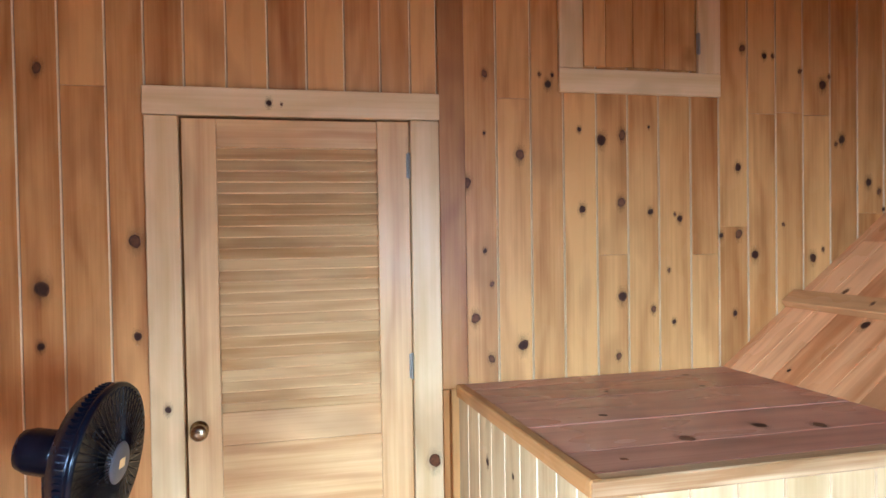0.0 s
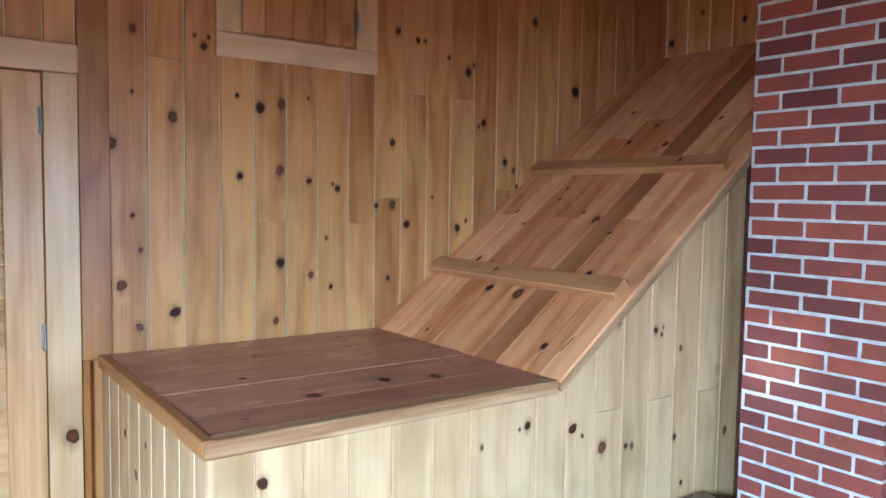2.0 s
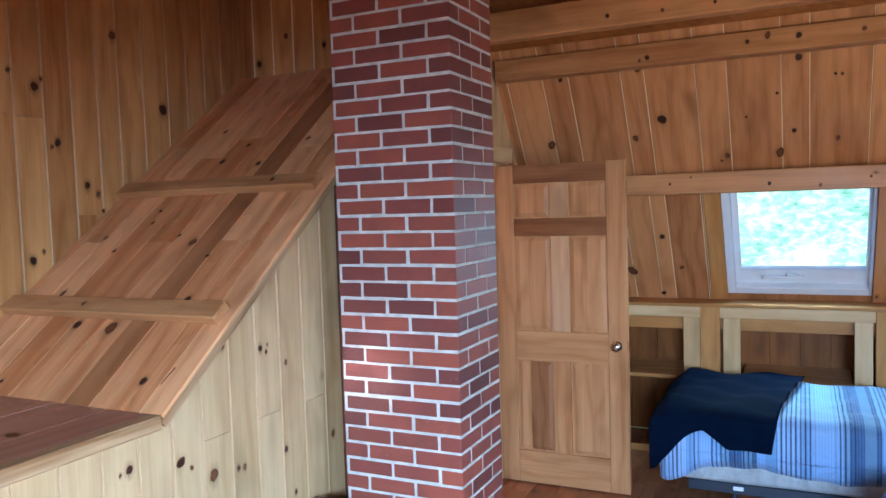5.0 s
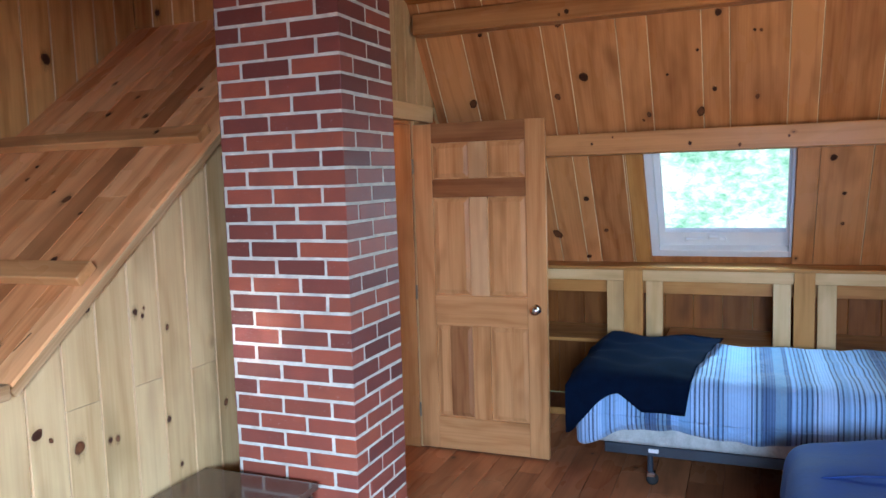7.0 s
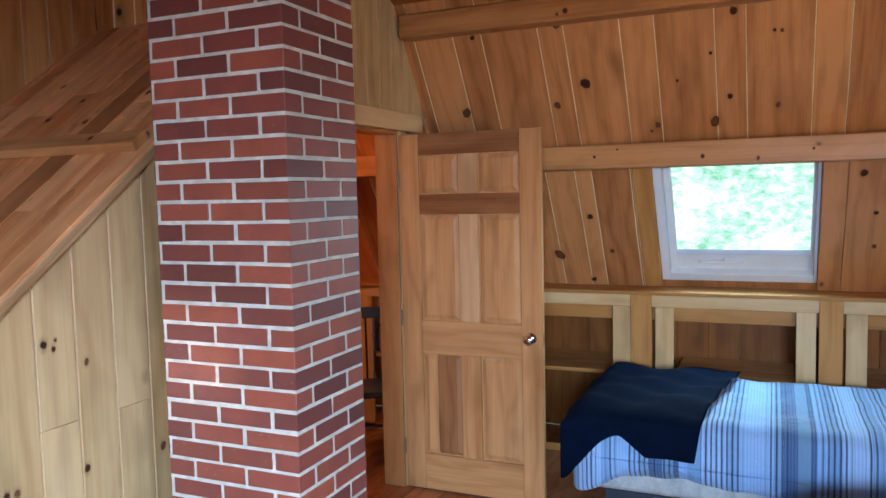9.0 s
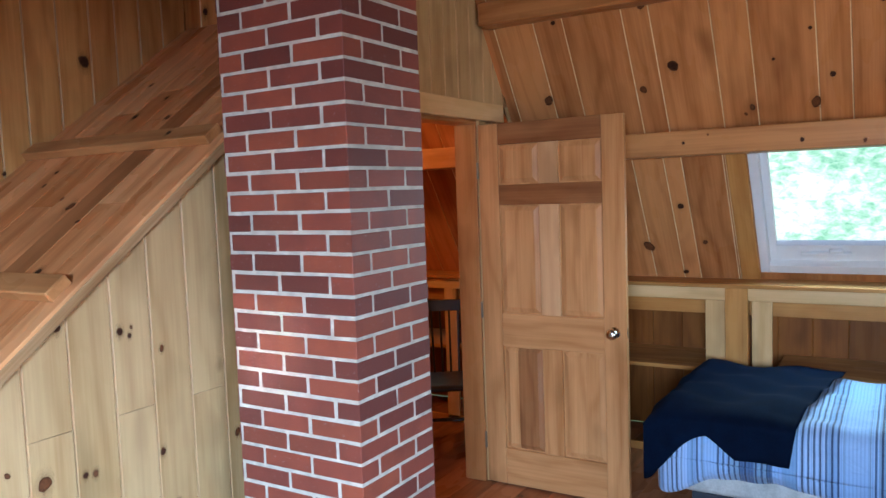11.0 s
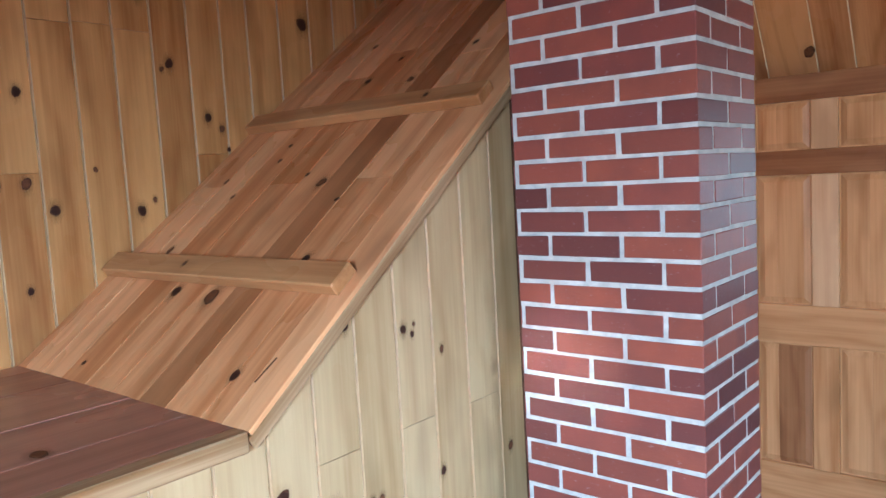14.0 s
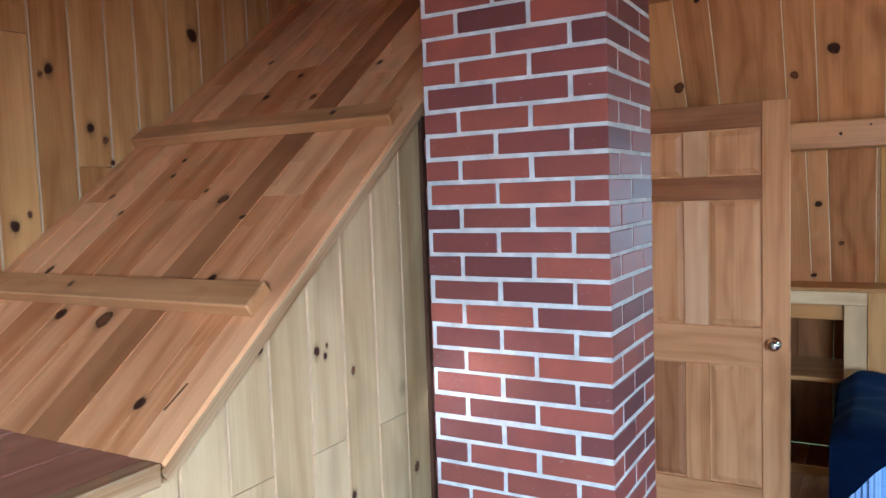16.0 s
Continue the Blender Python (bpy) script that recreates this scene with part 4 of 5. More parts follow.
pane = part("pane", box((-WY1 + 0.09, 0.096, along(1.24)), (-WY0 - 0.033, 0.102, along(WZ1) - 0.09)), GLASS, window, "clear glass pane", MSL)
pane.visible_shadow = False
handle = part("handle", box((-0.13, 0.045, along(WZ0) + 0.105), (0.13, 0.074, along(WZ0) + 0.130), 0.005), WHITE, window, "white window crank bar", MSL)
part("crank", box((0.02, 0.040, along(WZ0) + 0.131), (0.09, 0.07, along(WZ0) + 0.155), 0.006), WHITE, handle)

# knee wall with cubbies
knee = tagged(new("knee_wall"), "pine knee wall with open cubby shelves", "wall", kind="structure")
slab("ledge", (KNEE_X - 0.025, FAR_Y, 1.050), (slope_x(1.07) + 0.03, 4.5, 1.074), KNEE_PINE, knee, "pale pine ledge over the cubbies", axis="y", bevel=0.004)
slab("top_rail", (KNEE_X, FAR_Y, 0.975), (KNEE_X + 0.02, 4.5, 1.049), TRIM_PINE, knee, axis="y")
slab("inner_rail", (KNEE_X + 0.045, FAR_Y, 0.885), (KNEE_X + 0.065, 4.5, 0.975), KNEE_PINE, knee, axis="y")
stiles = [(0.516, 0.628), (0.259, 0.368), (-0.520, -0.417), (-0.776, -0.670), (-1.45, -1.35), (-1.70, -1.60), (1.45, 1.56), (2.35, 2.45), (3.2, 3.3), (-2.5, -2.4)]
for a, b in stiles:
    slab("stile", (KNEE_X, a, 0.0), (KNEE_X + 0.02, b, 0.9745), TRIM_PINE, knee)
for a, b in ((0.388, 0.514), (-0.655, -0.535), (-1.585, -1.465)):
    slab("post", (KNEE_X - 0.012, a, 0.0), (KNEE_X + 0.05, b, 1.049), KNEE_PINE, knee)
for a, b in ((0.63, 1.45), (-0.417, 0.259), (-1.35, -0.776), (1.78, 3.2)):
    slab("shelf", (KNEE_X + 0.012, a, 0.535), (6.35, b, 0.560), KNEE_PINE, knee, "", axis="y")
    slab("bottom_rail", (KNEE_X, a + 0.001, 0.0), (KNEE_X + 0.018, b - 0.001, 0.05), KNEE_PINE, knee, "", axis="y")
# dividers and backs take the darkened pine, so the recess shade is painted in
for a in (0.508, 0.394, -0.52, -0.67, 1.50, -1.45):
    slab("divider", (KNEE_X + 0.066, a, 0.0), (6.33, a + 0.018, 1.02), SHADED_PINE, knee)
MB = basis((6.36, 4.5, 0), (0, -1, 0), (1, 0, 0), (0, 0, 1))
board_wall(knee, MB, [0.2 * k for k in range(37)], flat(0), flat(1.05), SHADED_PINE, None, None, name="back_board", pale=False)

# ---- rest of the shell ----
ceiling_bm = bmesh.new()
RX, RZ = 1.9, 2.70 + (5.06 - 1.9) * 0.45
for pa, pb in (((5.06, 2.70), (RX, RZ)), ((RX, RZ), (-1.26, 2.70))):
    a0, b0 = Vector((pa[0], FAR_Y - 0.1, pa[1])), Vector((pb[0], FAR_Y - 0.1, pb[1]))
    n = int((b0 - a0).length / 0.15)
    for k in range(n):
        p, q = a0.lerp(b0, k / n), a0.lerp(b0, (k + 0.98) / n)
        vs = [ceiling_bm.verts.new(c) for c in ((p.x, p.y, p.z), (q.x, p.y, q.z), (q.x, 4.6, q.z), (p.x, 4.6, p.z))]
        up = [ceiling_bm.verts.new(v.co + Vector((0, 0, 0.06))) for v in vs]
        for f in ((0, 1, 2, 3), (4, 5, 6, 7)):
            ceiling_bm.faces.new([(vs + up)[i] for i in f])
        for i in range(4):
            ceiling_bm.faces.new((vs[i], vs[(i + 1) % 4], up[(i + 1) % 4], up[i]))
structure("ceiling", ceiling_bm, SHADED_PINE, "boarded pine ceiling under the roof", "ceiling")
roof_bm = bmesh.new()
for s in (1, -1):
    xe = RX + s * 3.5
    v = [roof_bm.verts.new(c) for c in ((RX, -3.2, RZ + 0.1), (xe, -3.2, RZ + 0.1 - 3.5 * 0.45), (xe, 4.8, RZ + 0.1 - 3.5 * 0.45), (RX, 4.8, RZ + 0.1))]
    u = [roof_bm.verts.new(x.co + Vector((0, 0, 0.12))) for x in v]
    roof_bm.faces.new(v)
    roof_bm.faces.new(u)
    for i in range(4):
        roof_bm.faces.new((v[i], v[(i + 1) % 4], u[(i + 1) % 4], u[i]))
structure("roof", roof_bm, SHADED_PINE, "outer roof over the attic", "roof")
# the opposite slope with a wide roof window
MW = basis((2 * RX - slope_x(ZB), 0, ZB), (0, 1, 0), (-CA, 0, SA), (SA, 0, CA))
wall_west = tagged(new("wall_west"), "sloping pine board wall with a wide roof window", "wall", kind="structure")
bk = bmesh.new()
WW0, WW1 = -1.73, -0.37
for a, b, z0, z1 in ((-3.1, WW0, 0, 2.2), (WW1, 4.6, 0, 2.2), (WW0, WW1, 0, along(1.45)), (WW0, WW1, along(2.28), 2.2)):
    add_box(bk, (a, 0.0, z0), (b, 0.15, z1))
part("boards", bk, SLOPE_PINE, wall_west, "", MW)
part("knee_boards", box((-2.05, -3.1, 0), (-1.98, 4.6, 1.06)), WALL_PINE, wall_west)
part("ledge", box((-2.4, -3.1, 1.055), (-1.96, 4.6, 1.075)), TRIM_PINE, wall_west)
w2 = tagged(new("window_2"), "white-framed roof window in the opposite slope", "window", kind="structure")
part("frame", slabs(((WW0, 0.05, along(1.45)), (WW0 + 0.05, 0.14, along(2.28))), ((WW1 - 0.05, 0.05, along(1.45)), (WW1, 0.14, along(2.28))), ((WW0 + 0.051, 0.05, along(1.45)), (WW1 - 0.051, 0.14, along(1.45) + 0.06)), ((WW0 + 0.051, 0.05, along(2.28) - 0.06), (WW1 - 0.051, 0.14, along(2.28)))), WHITE, w2, "", MW)
g = part("pane", box((WW0 + 0.051, 0.09, along(1.45) + 0.061), (WW1 - 0.051, 0.096, along(2.28) - 0.061)), GLASS, w2, "", MW)
g.visible_shadow = False
# gable wall behind, with one window
GX0, GX1, GZ0, GZ1 = 1.20, 2.30, 0.85, 2.05
wall_south = structure("wall_south", slabs(((-2.2, FAR_Y - 0.12, 0), (GX0, FAR_Y, 4.3)), ((GX1, FAR_Y - 0.12, 0), (6.3, FAR_Y, 4.3)), ((GX0, FAR_Y - 0.12, 0), (GX1, FAR_Y, GZ0)), ((GX0, FAR_Y - 0.12, GZ1), (GX1, FAR_Y, 4.3))), WALL_PINE, "pine gable wall with one window", "wall")
w4 = tagged(new("window_4"), "white-framed gable window", "window", kind="structure")
part("frame", slabs(((GX0, FAR_Y - 0.09, GZ0), (GX0 + 0.06, FAR_Y - 0.02, GZ1)), ((GX1 - 0.06, FAR_Y - 0.09, GZ0), (GX1, FAR_Y - 0.02, GZ1)), ((GX0 + 0.061, FAR_Y - 0.09, GZ0), (GX1 - 0.061, FAR_Y - 0.02, GZ0 + 0.06)), ((GX0 + 0.061, FAR_Y - 0.09, GZ1 - 0.06), (GX1 - 0.061, FAR_Y - 0.02, GZ1))), WHITE, w4)
g = part("pane", box((GX0 + 0.061, FAR_Y - 0.06, GZ0 + 0.061), (GX1 - 0.061, FAR_Y - 0.055, GZ1 - 0.061)), GLASS, w4)
g.visible_shadow = False
# far wall of the next room
structure("wall_next_room", box((END_X + 0.12, 4.5, 0), (6.4, 4.6, 3.2)), WALL_PINE, "pine wall of the next room", "wall")
structure("wall_next_room_side", box((END_X + 0.125, WALL_Y + 0.12, 0), (END_X + 0.2, 4.5, 3.2)), WALL_PINE, "pine side wall of the next room", "wall")
ground = structure("ground", box((-400, -400, -3.2), (400, 400, -3.0)), plain("meadow", (0.07, 0.11, 0.04), 0.9, scale=0.5, var=0.4), "grassy ground below the house", "ground")
structure("backdrop", box((52.0, -45, -8), (52.4, 45, 30)), FOLIAGE, "glowing backdrop of sunlit green trees in the distance", "backdrop")


# ---- bed by the window ----
def soft_block(lo, hi, nx, ny, nz, r, amp, seed, freq=5.0):
    """A cushioned block: a dense box with rounded edges and gentle lumps."""
    bm = bmesh.new()
    lo, hi = Vector(lo), Vector(hi)
    grid = {}

    def vert(i, j, k):
        key = (i, j, k)
        if key not in grid:
            p = Vector((lo.x + (hi.x - lo.x) * i / nx, lo.y + (hi.y - lo.y) * j / ny, lo.z + (hi.z - lo.z) * k / nz))
            c = Vector([min(max(p[a], lo[a] + r), hi[a] - r) for a in range(3)])
            d = p - c
            if d.length > 1e-6:
                p = c + d.normalized() * r
                nrm = d.normalized()
            else:
                nrm = Vector((0, 0, 0))
            p += nrm * amp * noise.noise(p * freq + Vector((seed, seed, seed)))
            grid[key] = bm.verts.new(p)
        return grid[key]

    for i in range(nx):
        for j in range(ny):
            for k in (0, nz):
                bm.faces.new((vert(i, j, k), vert(i + 1, j, k), vert(i + 1, j + 1, k), vert(i, j + 1, k)))
    for i in range(nx):
        for k in range(nz):
            for j in (0, ny):
                bm.faces.new((vert(i, j, k), vert(i + 1, j, k), vert(i + 1, j, k + 1), vert(i, j, k + 1)))
    for j in range(ny):
        for k in range(nz):
            for i in (0, nx):
                bm.faces.new((vert(i, j, k), vert(i, j + 1, k), vert(i, j + 1, k + 1), vert(i, j, k + 1)))
    return bm


BX0, BX1, BY0, BY1, BT = 4.66, 5.62, -1.38, 0.60, 0.625
bed = thing("bed", "single bed on a wheeled steel frame with striped comforter", "bed")
part("box_spring", soft_block((BX0 + 0.02, BY0 + 0.02, 0.235), (BX1 - 0.01, BY1 - 0.05, 0.36), 12, 20, 4, 0.03, 0.004, 2.0), TICKING, bed, "marbled grey box spring cover", None, True)
part("side_rail", box((BX0 + 0.05, BY0 + 0.04, 0.175), (BX0 + 0.075, BY1 - 0.14, 0.232), 0.003), STEEL, bed)
part("side_rail", box((BX1 - 0.075, BY0 + 0.04, 0.175), (BX1 - 0.05, BY1 - 0.14, 0.232), 0.003), STEEL, bed)
part("cross_rail", box((BX0 + 0.076, BY1 - 0.40, 0.185), (BX1 - 0.076, BY1 - 0.36, 0.222), 0.003), STEEL, bed)
part("cross_rail", box((BX0 + 0.076, BY0 + 0.30, 0.185), (BX1 - 0.076, BY0 + 0.34, 0.222), 0.003), STEEL, bed)
for xx in (BX0 + 0.09, BX1 - 0.09):
    for yy in (BY1 - 0.38, BY0 + 0.32):
        leg = part("leg", cyl(0.016, 0.016, 0.12, 12, pose(xx, yy, 0.135)), STEEL, bed)
        wheel = part("caster", lathe([(0.012, -0.013), (0.030, -0.011), (0.034, 0.0), (0.030, 0.011), (0.012, 0.013)], 18, pose(xx, yy - 0.012, 0.034, 0, 90, 20)), RUBBER, bed, "", None, True)
        part("caster_fork", box((xx - 0.020, yy - 0.028, 0.045), (xx + 0.020, yy + 0.018, 0.078), 0.006), CHROME, wheel)
part("rail_clip", box((BX0 + 0.040, 0.17, 0.196), (BX0 + 0.052, 0.225, 0.218), 0.004), WHITE, bed, "white plastic rail clip")

comforter = thing("comforter", "blue and white striped comforter draped over the bed", "comforter")
comf = soft_block((BX0 - 0.035, BY0, 0.315), (BX1 + 0.02, BY1 + 0.02, BT), 40, 90, 14, 0.085, 0.016, 5.0, 6.0)
for v in comf.verts:
    c = v.co
    # folds in the hanging side, a drooping foot corner
    if c.z < 0.5:
        d = (0.5 - c.z) / 0.22
        wave = 0.014 * math.sin(c.y * 17.0) + 0.010 * math.sin(c.y * 41.0 + 1.0)
        if c.x < BX0 + 0.05:
            c.x -= (wave + 0.012) * d
        if c.y > BY1 - 0.06:
            c.y += (0.012 * math.sin(c.x * 21.0) + 0.010) * d
        if c.z < 0.38:
            c.z += 0.016 * math.sin(c.y * 7.0 + 0.6) - 0.11 * max(0.0, (c.y - 0.36) / 0.24) * (1.0 if c.x < BX0 + 0.3 else 0.4)
    else:
        c.z += 0.012 * noise.noise(Vector((c.x * 7, c.y * 7, 3.0)))
part("cover", comf, STRIPES, comforter, "", None, True)

throw = thing("throw_blanket", "dark navy fleece throw over the foot of the bed", "blanket")
tb = bmesh.new()
NU, NV = 44, 36
rows_ = []


def throw_point(u, v):
    """u runs from the foot along the bed, v from the wall side over the front edge."""
    y = BY1 + 0.045 - u * (0.78 - 0.16 * v)
    s = v * 1.06
    flat_w = BX1 - 0.06 - (BX0 + 0.02)
    hang = 0.07 + 0.21 * math.exp(-((u - 0.05) / 0.20) ** 2) + 0.10 * min(1.0, max(0.0, (u - 0.45) / 0.2))
    if s < flat_w:
        x, z = BX1 - 0.06 - s, BT + 0.040
        edge = max(0.0, s - flat_w + 0.12) / 0.12
        z -= 0.030 * edge * edge
    else:
        t = min(1.0, (s - flat_w) / (1.06 - flat_w))
        x, z = BX0 - 0.088 - 0.014 * math.sin(u * 13) * t, BT + 0.005 - hang * t
    z += 0.010 * math.sin(y * 16 + x * 9) + 0.007 * math.sin(x * 25 - y * 8)
    if u < 0.12:
        z -= (0.12 - u) * 0.55
    return Vector((x, y, z))


for i in range(NU + 1):
    rows_.append([tb.verts.new(throw_point(i / NU, j / NV)) for j in range(NV + 1)])
for i in range(NU):
    for j in range(NV):
        tb.faces.new((rows_[i][j], rows_[i + 1][j], rows_[i + 1][j + 1], rows_[i][j + 1]))
bmesh.ops.solidify(tb, geom=tb.faces[:], thickness=0.009)
part("fleece", tb, NAVY, throw, "", None, True)

seam = bmesh.new()
ys = [BY1 - 0.02 - 0.04 * k for k in range(49)]
ring = []
for yv in ys:
    xs_, zs_ = BX0 - 0.052 + 0.004 * math.sin(yv * 17), 0.415 + 0.006 * math.sin(yv * 5)
    ring.append([seam.verts.new((xs_ + 0.006 * math.cos(a_), yv, zs_ + 0.0035 * math.sin(a_))) for a_ in (0, 1.57, 3.14, 4.71)])
for p_, q_ in zip(ring, ring[1:]):
    for i in range(4):
        seam.faces.new((p_[i], p_[(i + 1) % 4], q_[(i + 1) % 4], q_[i]))
part("seam", seam, STRIPES, comforter, "", None, True)
# second bed under a blue quilt
bed2 = thing("low_bed", "low bed heaped with a puffy royal blue quilt", "bed")
part("mattress", soft_block((3.14, -2.42, 0.16), (4.06, -0.52, 0.42), 10, 20, 4, 0.05, 0.004, 1.0), TICKING, bed2, "", None, True)
for xx in (3.2, 3.94):
    for yy in (-2.3, -0.78):
        part("leg", box((xx - 0.03, yy - 0.03, 0), (xx + 0.03, yy + 0.03, 0.17), 0.006), STEEL, bed2)
quilt = thing("blue_quilt", "puffy royal blue quilt with stitched seams", "quilt")
qb = soft_block((3.06, -2.46, 0.20), (4.16, -0.40, 0.575), 40, 70, 12, 0.13, 0.03, 9.0, 3.0)
for v in qb.verts:
    c = v.co
    if c.z > 0.3:
        c.z += 0.030 * abs(math.sin((c.y + 0.5) * 4.5)) - 0.012
part("cover", qb, BLUE, quilt, "", None, True)
qs = bmesh.new()
ring = []
for k in range(60):
    yv = -0.52 - k * 0.031
    zv = 0.578 + 0.018 + 0.030 * abs(math.sin((yv + 0.5) * 4.5)) - 0.012
    ring.append([qs.verts.new((3.62 + 0.02 * math.sin(k * 0.3) + 0.005 * math.cos(a_), yv, zv - 0.012 + 0.004 * math.sin(a_))) for a_ in (0, 1.57, 3.14, 4.71)])
for p_, q_ in zip(ring, ring[1:]):
    for i in range(4):
        qs.faces.new((p_[i], p_[(i + 1) % 4], q_[(i + 1) % 4], q_[i]))
part("seam", qs, BLUE, quilt, "", None, True)

# ---- low chest beside the chimney ----
chest = thing("low_chest", "low brown laminate chest against the stair panelling", "chest")
CHX0, CHX1, CHY0, CHY1, CHZ = 1.90, 2.955, 1.20, 1.715, 0.600
part("top", box((CHX0, CHY0, CHZ - 0.025), (CHX1, CHY1, CHZ), 0.004), CHEST, chest, "glossy brown top")
part("body", box((CHX0 + 0.02, CHY0 + 0.02, 0.06), (CHX1 - 0.02, CHY1 - 0.005, CHZ - 0.026), 0.003), CHEST, chest)
part("plinth", box((CHX0 + 0.04, CHY0 + 0.05, 0.0), (CHX1 - 0.04, CHY1 - 0.02, 0.059)), CHEST, chest)
for k in range(3):
    dr = part("drawer", box((CHX0 + 0.03, CHY0 + 0.004, 0.075 + k * 0.166), (CHX1 - 0.03, CHY0 + 0.0195, 0.23 + k * 0.166), 0.004), CHEST, chest)
    for xx in (2.15, 2.70):
        part("handle", box((xx - 0.05, CHY0 - 0.014, 0.146 + k * 0.166), (xx + 0.05, CHY0 + 0.004, 0.158 + k * 0.166), 0.003), BRASS, dr)

# ---- pedestal fan ----
fan = thing("pedestal_fan", "black plastic pedestal fan turned aside", "fan", pose(-0.175, 2.12, 1.190, 0, 0, 0))
AXM = pose(0, 0, 0, 0, 0, -16) @ pose(0, 0, 0, 0, 98, 0)    # fan axis: local z points out of the front
R = 0.190
part("rear_grille_shell", lathe([(0.055, -0.085), (0.075, -0.086), (0.16, -0.060), (R - 0.004, -0.018), (R, -0.006), (R, 0.004), (R - 0.006, 0.006), (R - 0.010, -0.012), (0.155, -0.052), (0.07, -0.078)], 40, AXM), BLACK, fan, "", None, True)
front = bmesh.new()
for k in range(54):
    a = 2 * math.pi * k / 54
    wire = cyl(0.0016, 0.0016, R - 0.055, 5, Matrix.Rotation(a, 4, "Z") @ pose(0.052 + (R - 0.055) / 2, 0, 0.030, 0, 90 + 9, 0))
    me_ = bpy.data.meshes.new("tmp")
    wire.to_mesh(me_)
    front.from_mesh(me_)
    wire.free()
    bpy.data.meshes.remove(me_)
front.transform(AXM)
part("front_grille", front, BLACK, fan)
ribs = bmesh.new()
for k in range(72):
    a = 2 * math.pi * k / 72
    wire = box((R - 0.016, -0.0015, -0.026), (R + 0.0015, 0.0015, -0.002))
    wire.transform(AXM @ Matrix.Rotation(a, 4, "Z"))
    me_ = bpy.data.meshes.new("tmp")
    wire.to_mesh(me_)
    ribs.from_mesh(me_)
    wire.free()
    bpy.data.meshes.remove(me_)
part("rear_grille_ribs", ribs, BLACK, fan)
part("rim", lathe([(R - 0.006, 0.0), (R + 0.006, 0.002), (R + 0.008, 0.012), (R + 0.004, 0.020), (R - 0.006, 0.018)], 48, AXM), BLACK, fan, "", None, True)
part("hub_badge", lathe([(0.054, 0.028), (0.054, 0.040), (0.046, 0.046), (0.010, 0.047)], 28, AXM), GREY, fan, "round grey hub badge", None, True)
part("badge_mark", box((-0.012, -0.016, 0.0472), (0.012, 0.016, 0.0484)), CHROME, fan, "", AXM)
part("motor_housing", lathe([(0.030, -0.215), (0.050, -0.205), (0.058, -0.18), (0.060, -0.12), (0.070, -0.088), (0.055, -0.084)], 28, AXM), BLACK, fan, "", None, True)
part("tilt_knob", cyl(0.020, 0.020, 0.03, 16, AXM @ pose(0.0, 0.062, -0.17, 90, 0, 0)), GREY, fan)
for k in range(3):
    bl = bmesh.new()
    vs_ = [bl.verts.new(c) for c in ((0.03, -0.02, -0.02), (0.17, -0.075, -0.012), (0.182, 0.03, 0.010), (0.10, 0.075, 0.016), (0.03, 0.02, 0.0))]
    bl.faces.new(vs_)
    bmesh.ops.solidify(bl, geom=bl.faces[:], thickness=0.003)
    part("blade", bl, BLACK, fan, "", AXM @ Matrix.Rotation(2.094 * k, 4, "Z"))
part("pole", cyl(0.013, 0.013, 1.105, 16, pose(-0.115, 0.03, -0.6275)), BLACK, fan)
part("neck", box((-0.145, 0.0, -0.10), (-0.085, 0.06, -0.02), 0.012), BLACK, fan)
part("base", lathe([(0.20, -1.190), (0.20, -1.175), (0.16, -1.160), (0.04, -1.150), (0.025, -1.125)], 32, pose(-0.115, 0.03, 0)), BLACK, fan, "", None, True)

# ---- next room ----
chair = thing("windsor_chair", "black spindle-back wooden chair by the cubbies", "chair", pose(5.32, 2.12, 0, 0, 0, -58))
CB = plain("black_chair_paint", (0.015, 0.015, 0.017), 0.35, coat=0.3)
part("seat", soft_block((-0.21, -0.21, 0.425), (0.21, 0.21, 0.462), 12, 12, 3, 0.016, 0.002, 3.0), CB, chair, "", None, True)
for xx in (-0.15, 0.15):
    for yy in (-0.15, 0.15):
        part("leg", lathe([(0.013, 0.0), (0.018, 0.10), (0.014, 0.2), (0.020, 0.32), (0.013, 0.43)], 10, pose(xx * 1.18, yy * 1.18, 0)), CB, chair, "", None, True)
    stick("stretcher", (xx * 1.15, -0.17, 0.16), (xx * 1.15, 0.17, 0.16), 0.018, 0.018, CB, chair)
stick("stretcher", (-0.17, -0.17, 0.24), (0.17, -0.17, 0.24), 0.018, 0.018, CB, chair)
for k in range(7):
    xx = -0.165 + 0.055 * k
    stick("spindle", (xx, 0.18, 0.455), (xx * 1.12, 0.235, 0.90), 0.014, 0.014, CB, chair)
stick("top_rail", (-0.22, 0.238, 0.905), (0.22, 0.238, 0.905), 0.022, 0.075, CB, chair)
# made-up cord and socket where the added point light hangs, out of view
lamp = thing("added_lamp", "added unseen lamp cord and socket in the next room", "lamp", pose(4.6, 3.0, 2.45))
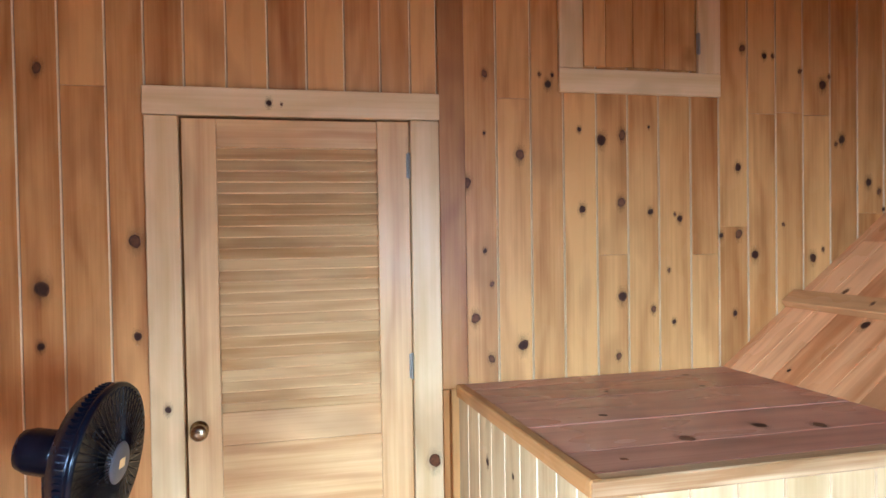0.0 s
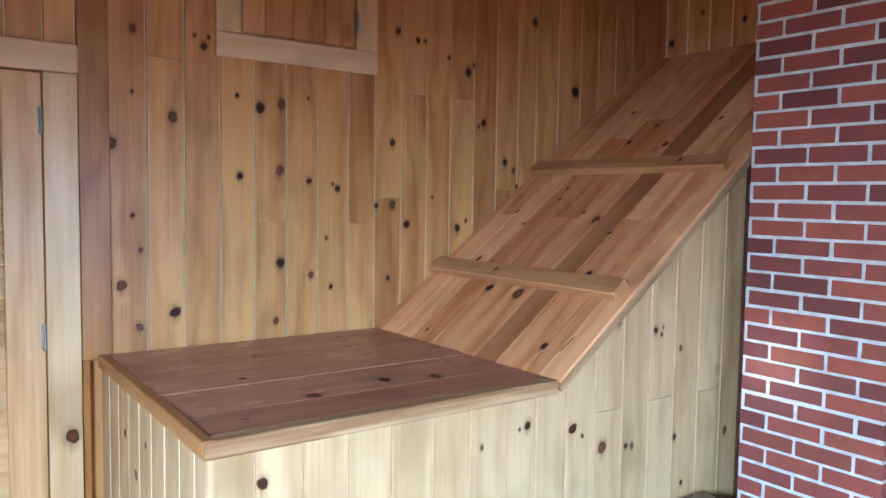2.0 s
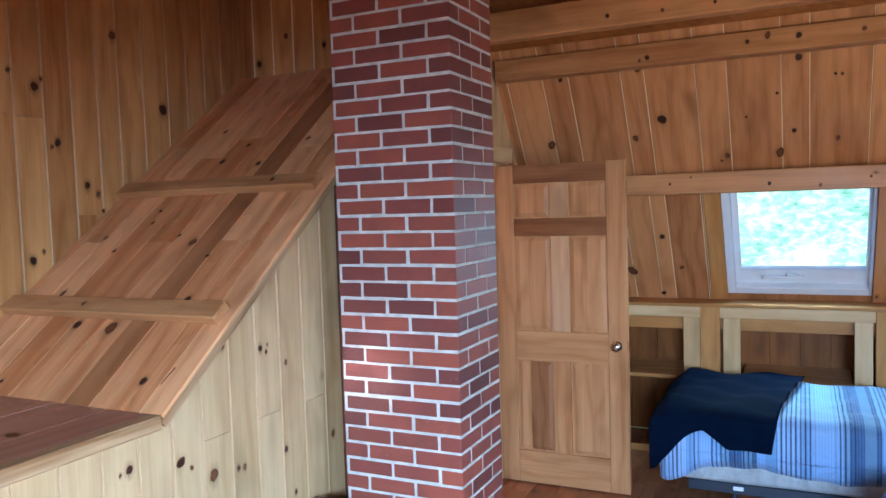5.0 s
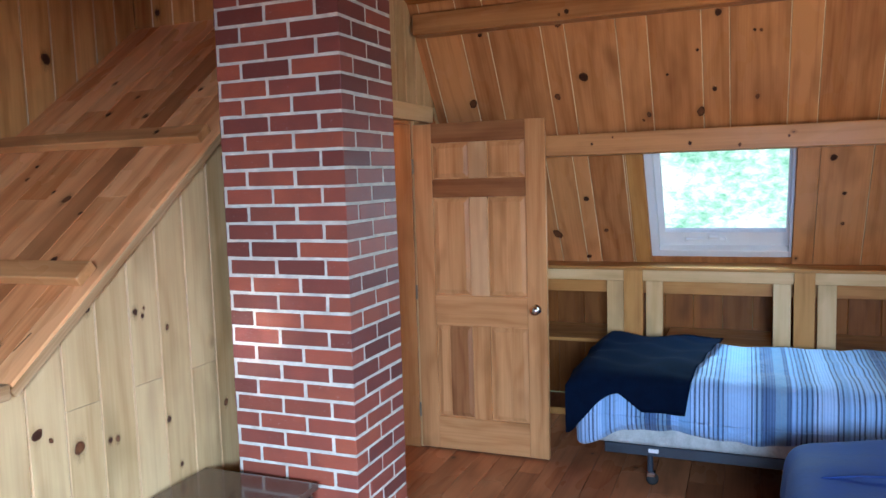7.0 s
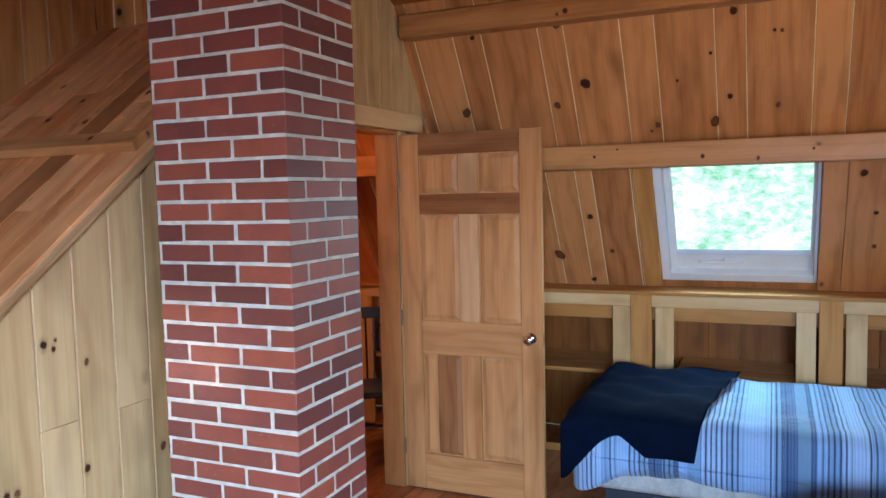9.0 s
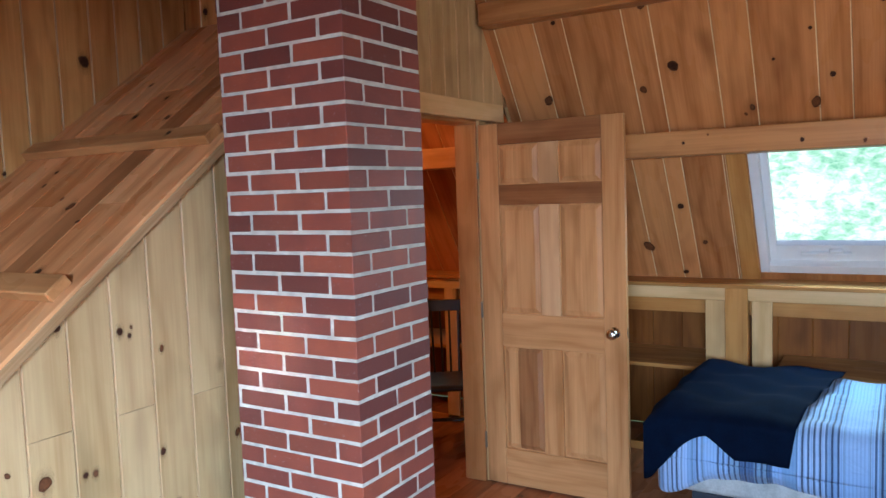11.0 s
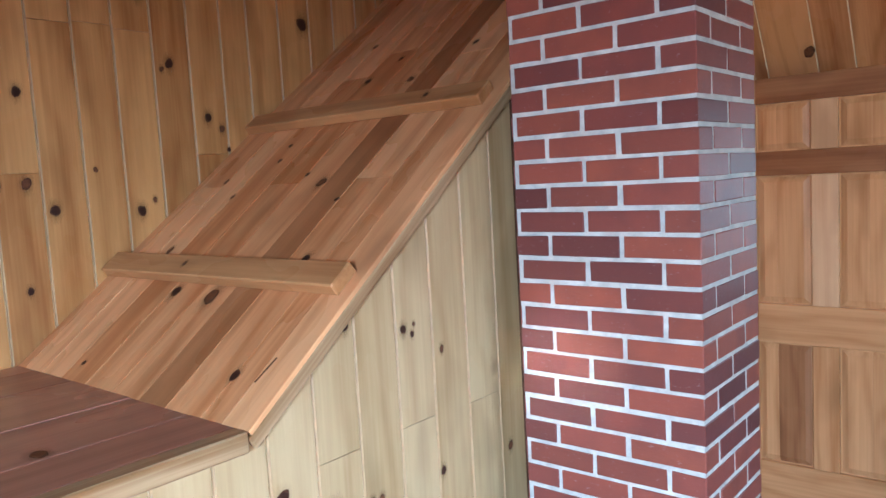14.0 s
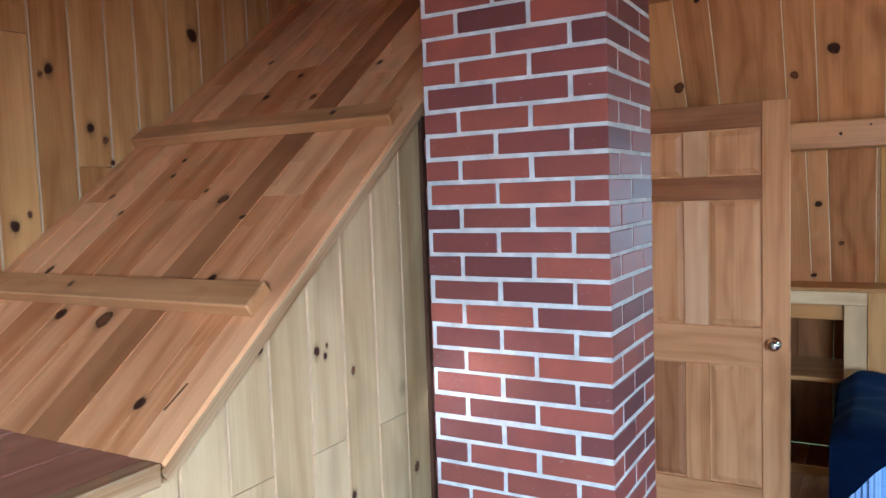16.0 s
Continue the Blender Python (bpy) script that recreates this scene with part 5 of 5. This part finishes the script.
part("cord", cyl(0.004, 0.004, 0.42, 8, pose(0, 0, 0.24)), BLACK, lamp)
part("socket", lathe([(0.018, -0.03), (0.022, 0.0), (0.020, 0.03)], 14), BRASS, lamp)

# books on the shelf of the next room
BOOK_COVERS = [plain(n, c, 0.55, var=0.12) for n, c in (("grey_green_book_cloth", (0.10, 0.13, 0.11)), ("olive_book_cloth", (0.13, 0.12, 0.05)), ("dark_blue_book_cloth", (0.03, 0.05, 0.09)), ("tan_book_cloth", (0.33, 0.24, 0.12)), ("maroon_book_cloth", (0.12, 0.03, 0.03)))]
PAPER = plain("aged_paper", (0.62, 0.55, 0.42), 0.8, var=0.1)
br_ = random.Random(21)
by = 1.84
for k in range(16):
    bw, bh, bd = br_.uniform(0.022, 0.045), br_.uniform(0.19, 0.27), br_.uniform(0.13, 0.17)
    cover = BOOK_COVERS[k % 5]
    book = thing("book", "upright clothbound book on the cubby shelf", "book", pose(KNEE_X + 0.10, by, 0.5605, br_.uniform(-1.5, 1.5), 0, 0), group="books on the cubby shelf")
    part("cover", slabs(((0, 0, 0), (bd, 0.003, bh)), ((0, bw - 0.003, 0), (bd, bw, bh)), ((-0.003, 0, 0), (0.0, bw, bh))), cover, book)
    part("pages", box((0.001, 0.0035, 0.004), (bd - 0.006, bw - 0.0035, bh - 0.005), 0.001), PAPER, book, "yellowed page block")
    part("title_band", box((-0.0042, 0.003, bh * 0.70), (-0.0031, bw - 0.003, bh * 0.76)), BRASS, book, "dull gold band on the spine")
    by += bw + 0.004

# ---- floor planks ----
fr = random.Random(8)
yy = FAR_Y
while yy < 4.4:
    w = fr.choice((0.135, 0.16, 0.185))
    xx = -2.0 - fr.uniform(0, 1.2)
    while xx < 6.3:
        L = fr.uniform(1.8, 3.2)
        x1 = min(6.35, xx + L)
        if x1 > -2.0:
            slab("plank", (max(xx, -2.0), yy + 0.001, -0.0205), (x1 - 0.001, yy + w - 0.001, fr.uniform(-0.0012, 0.0)), FLOOR_PINE, floor, "", "x", 0.0015)
        xx = x1
    yy += w
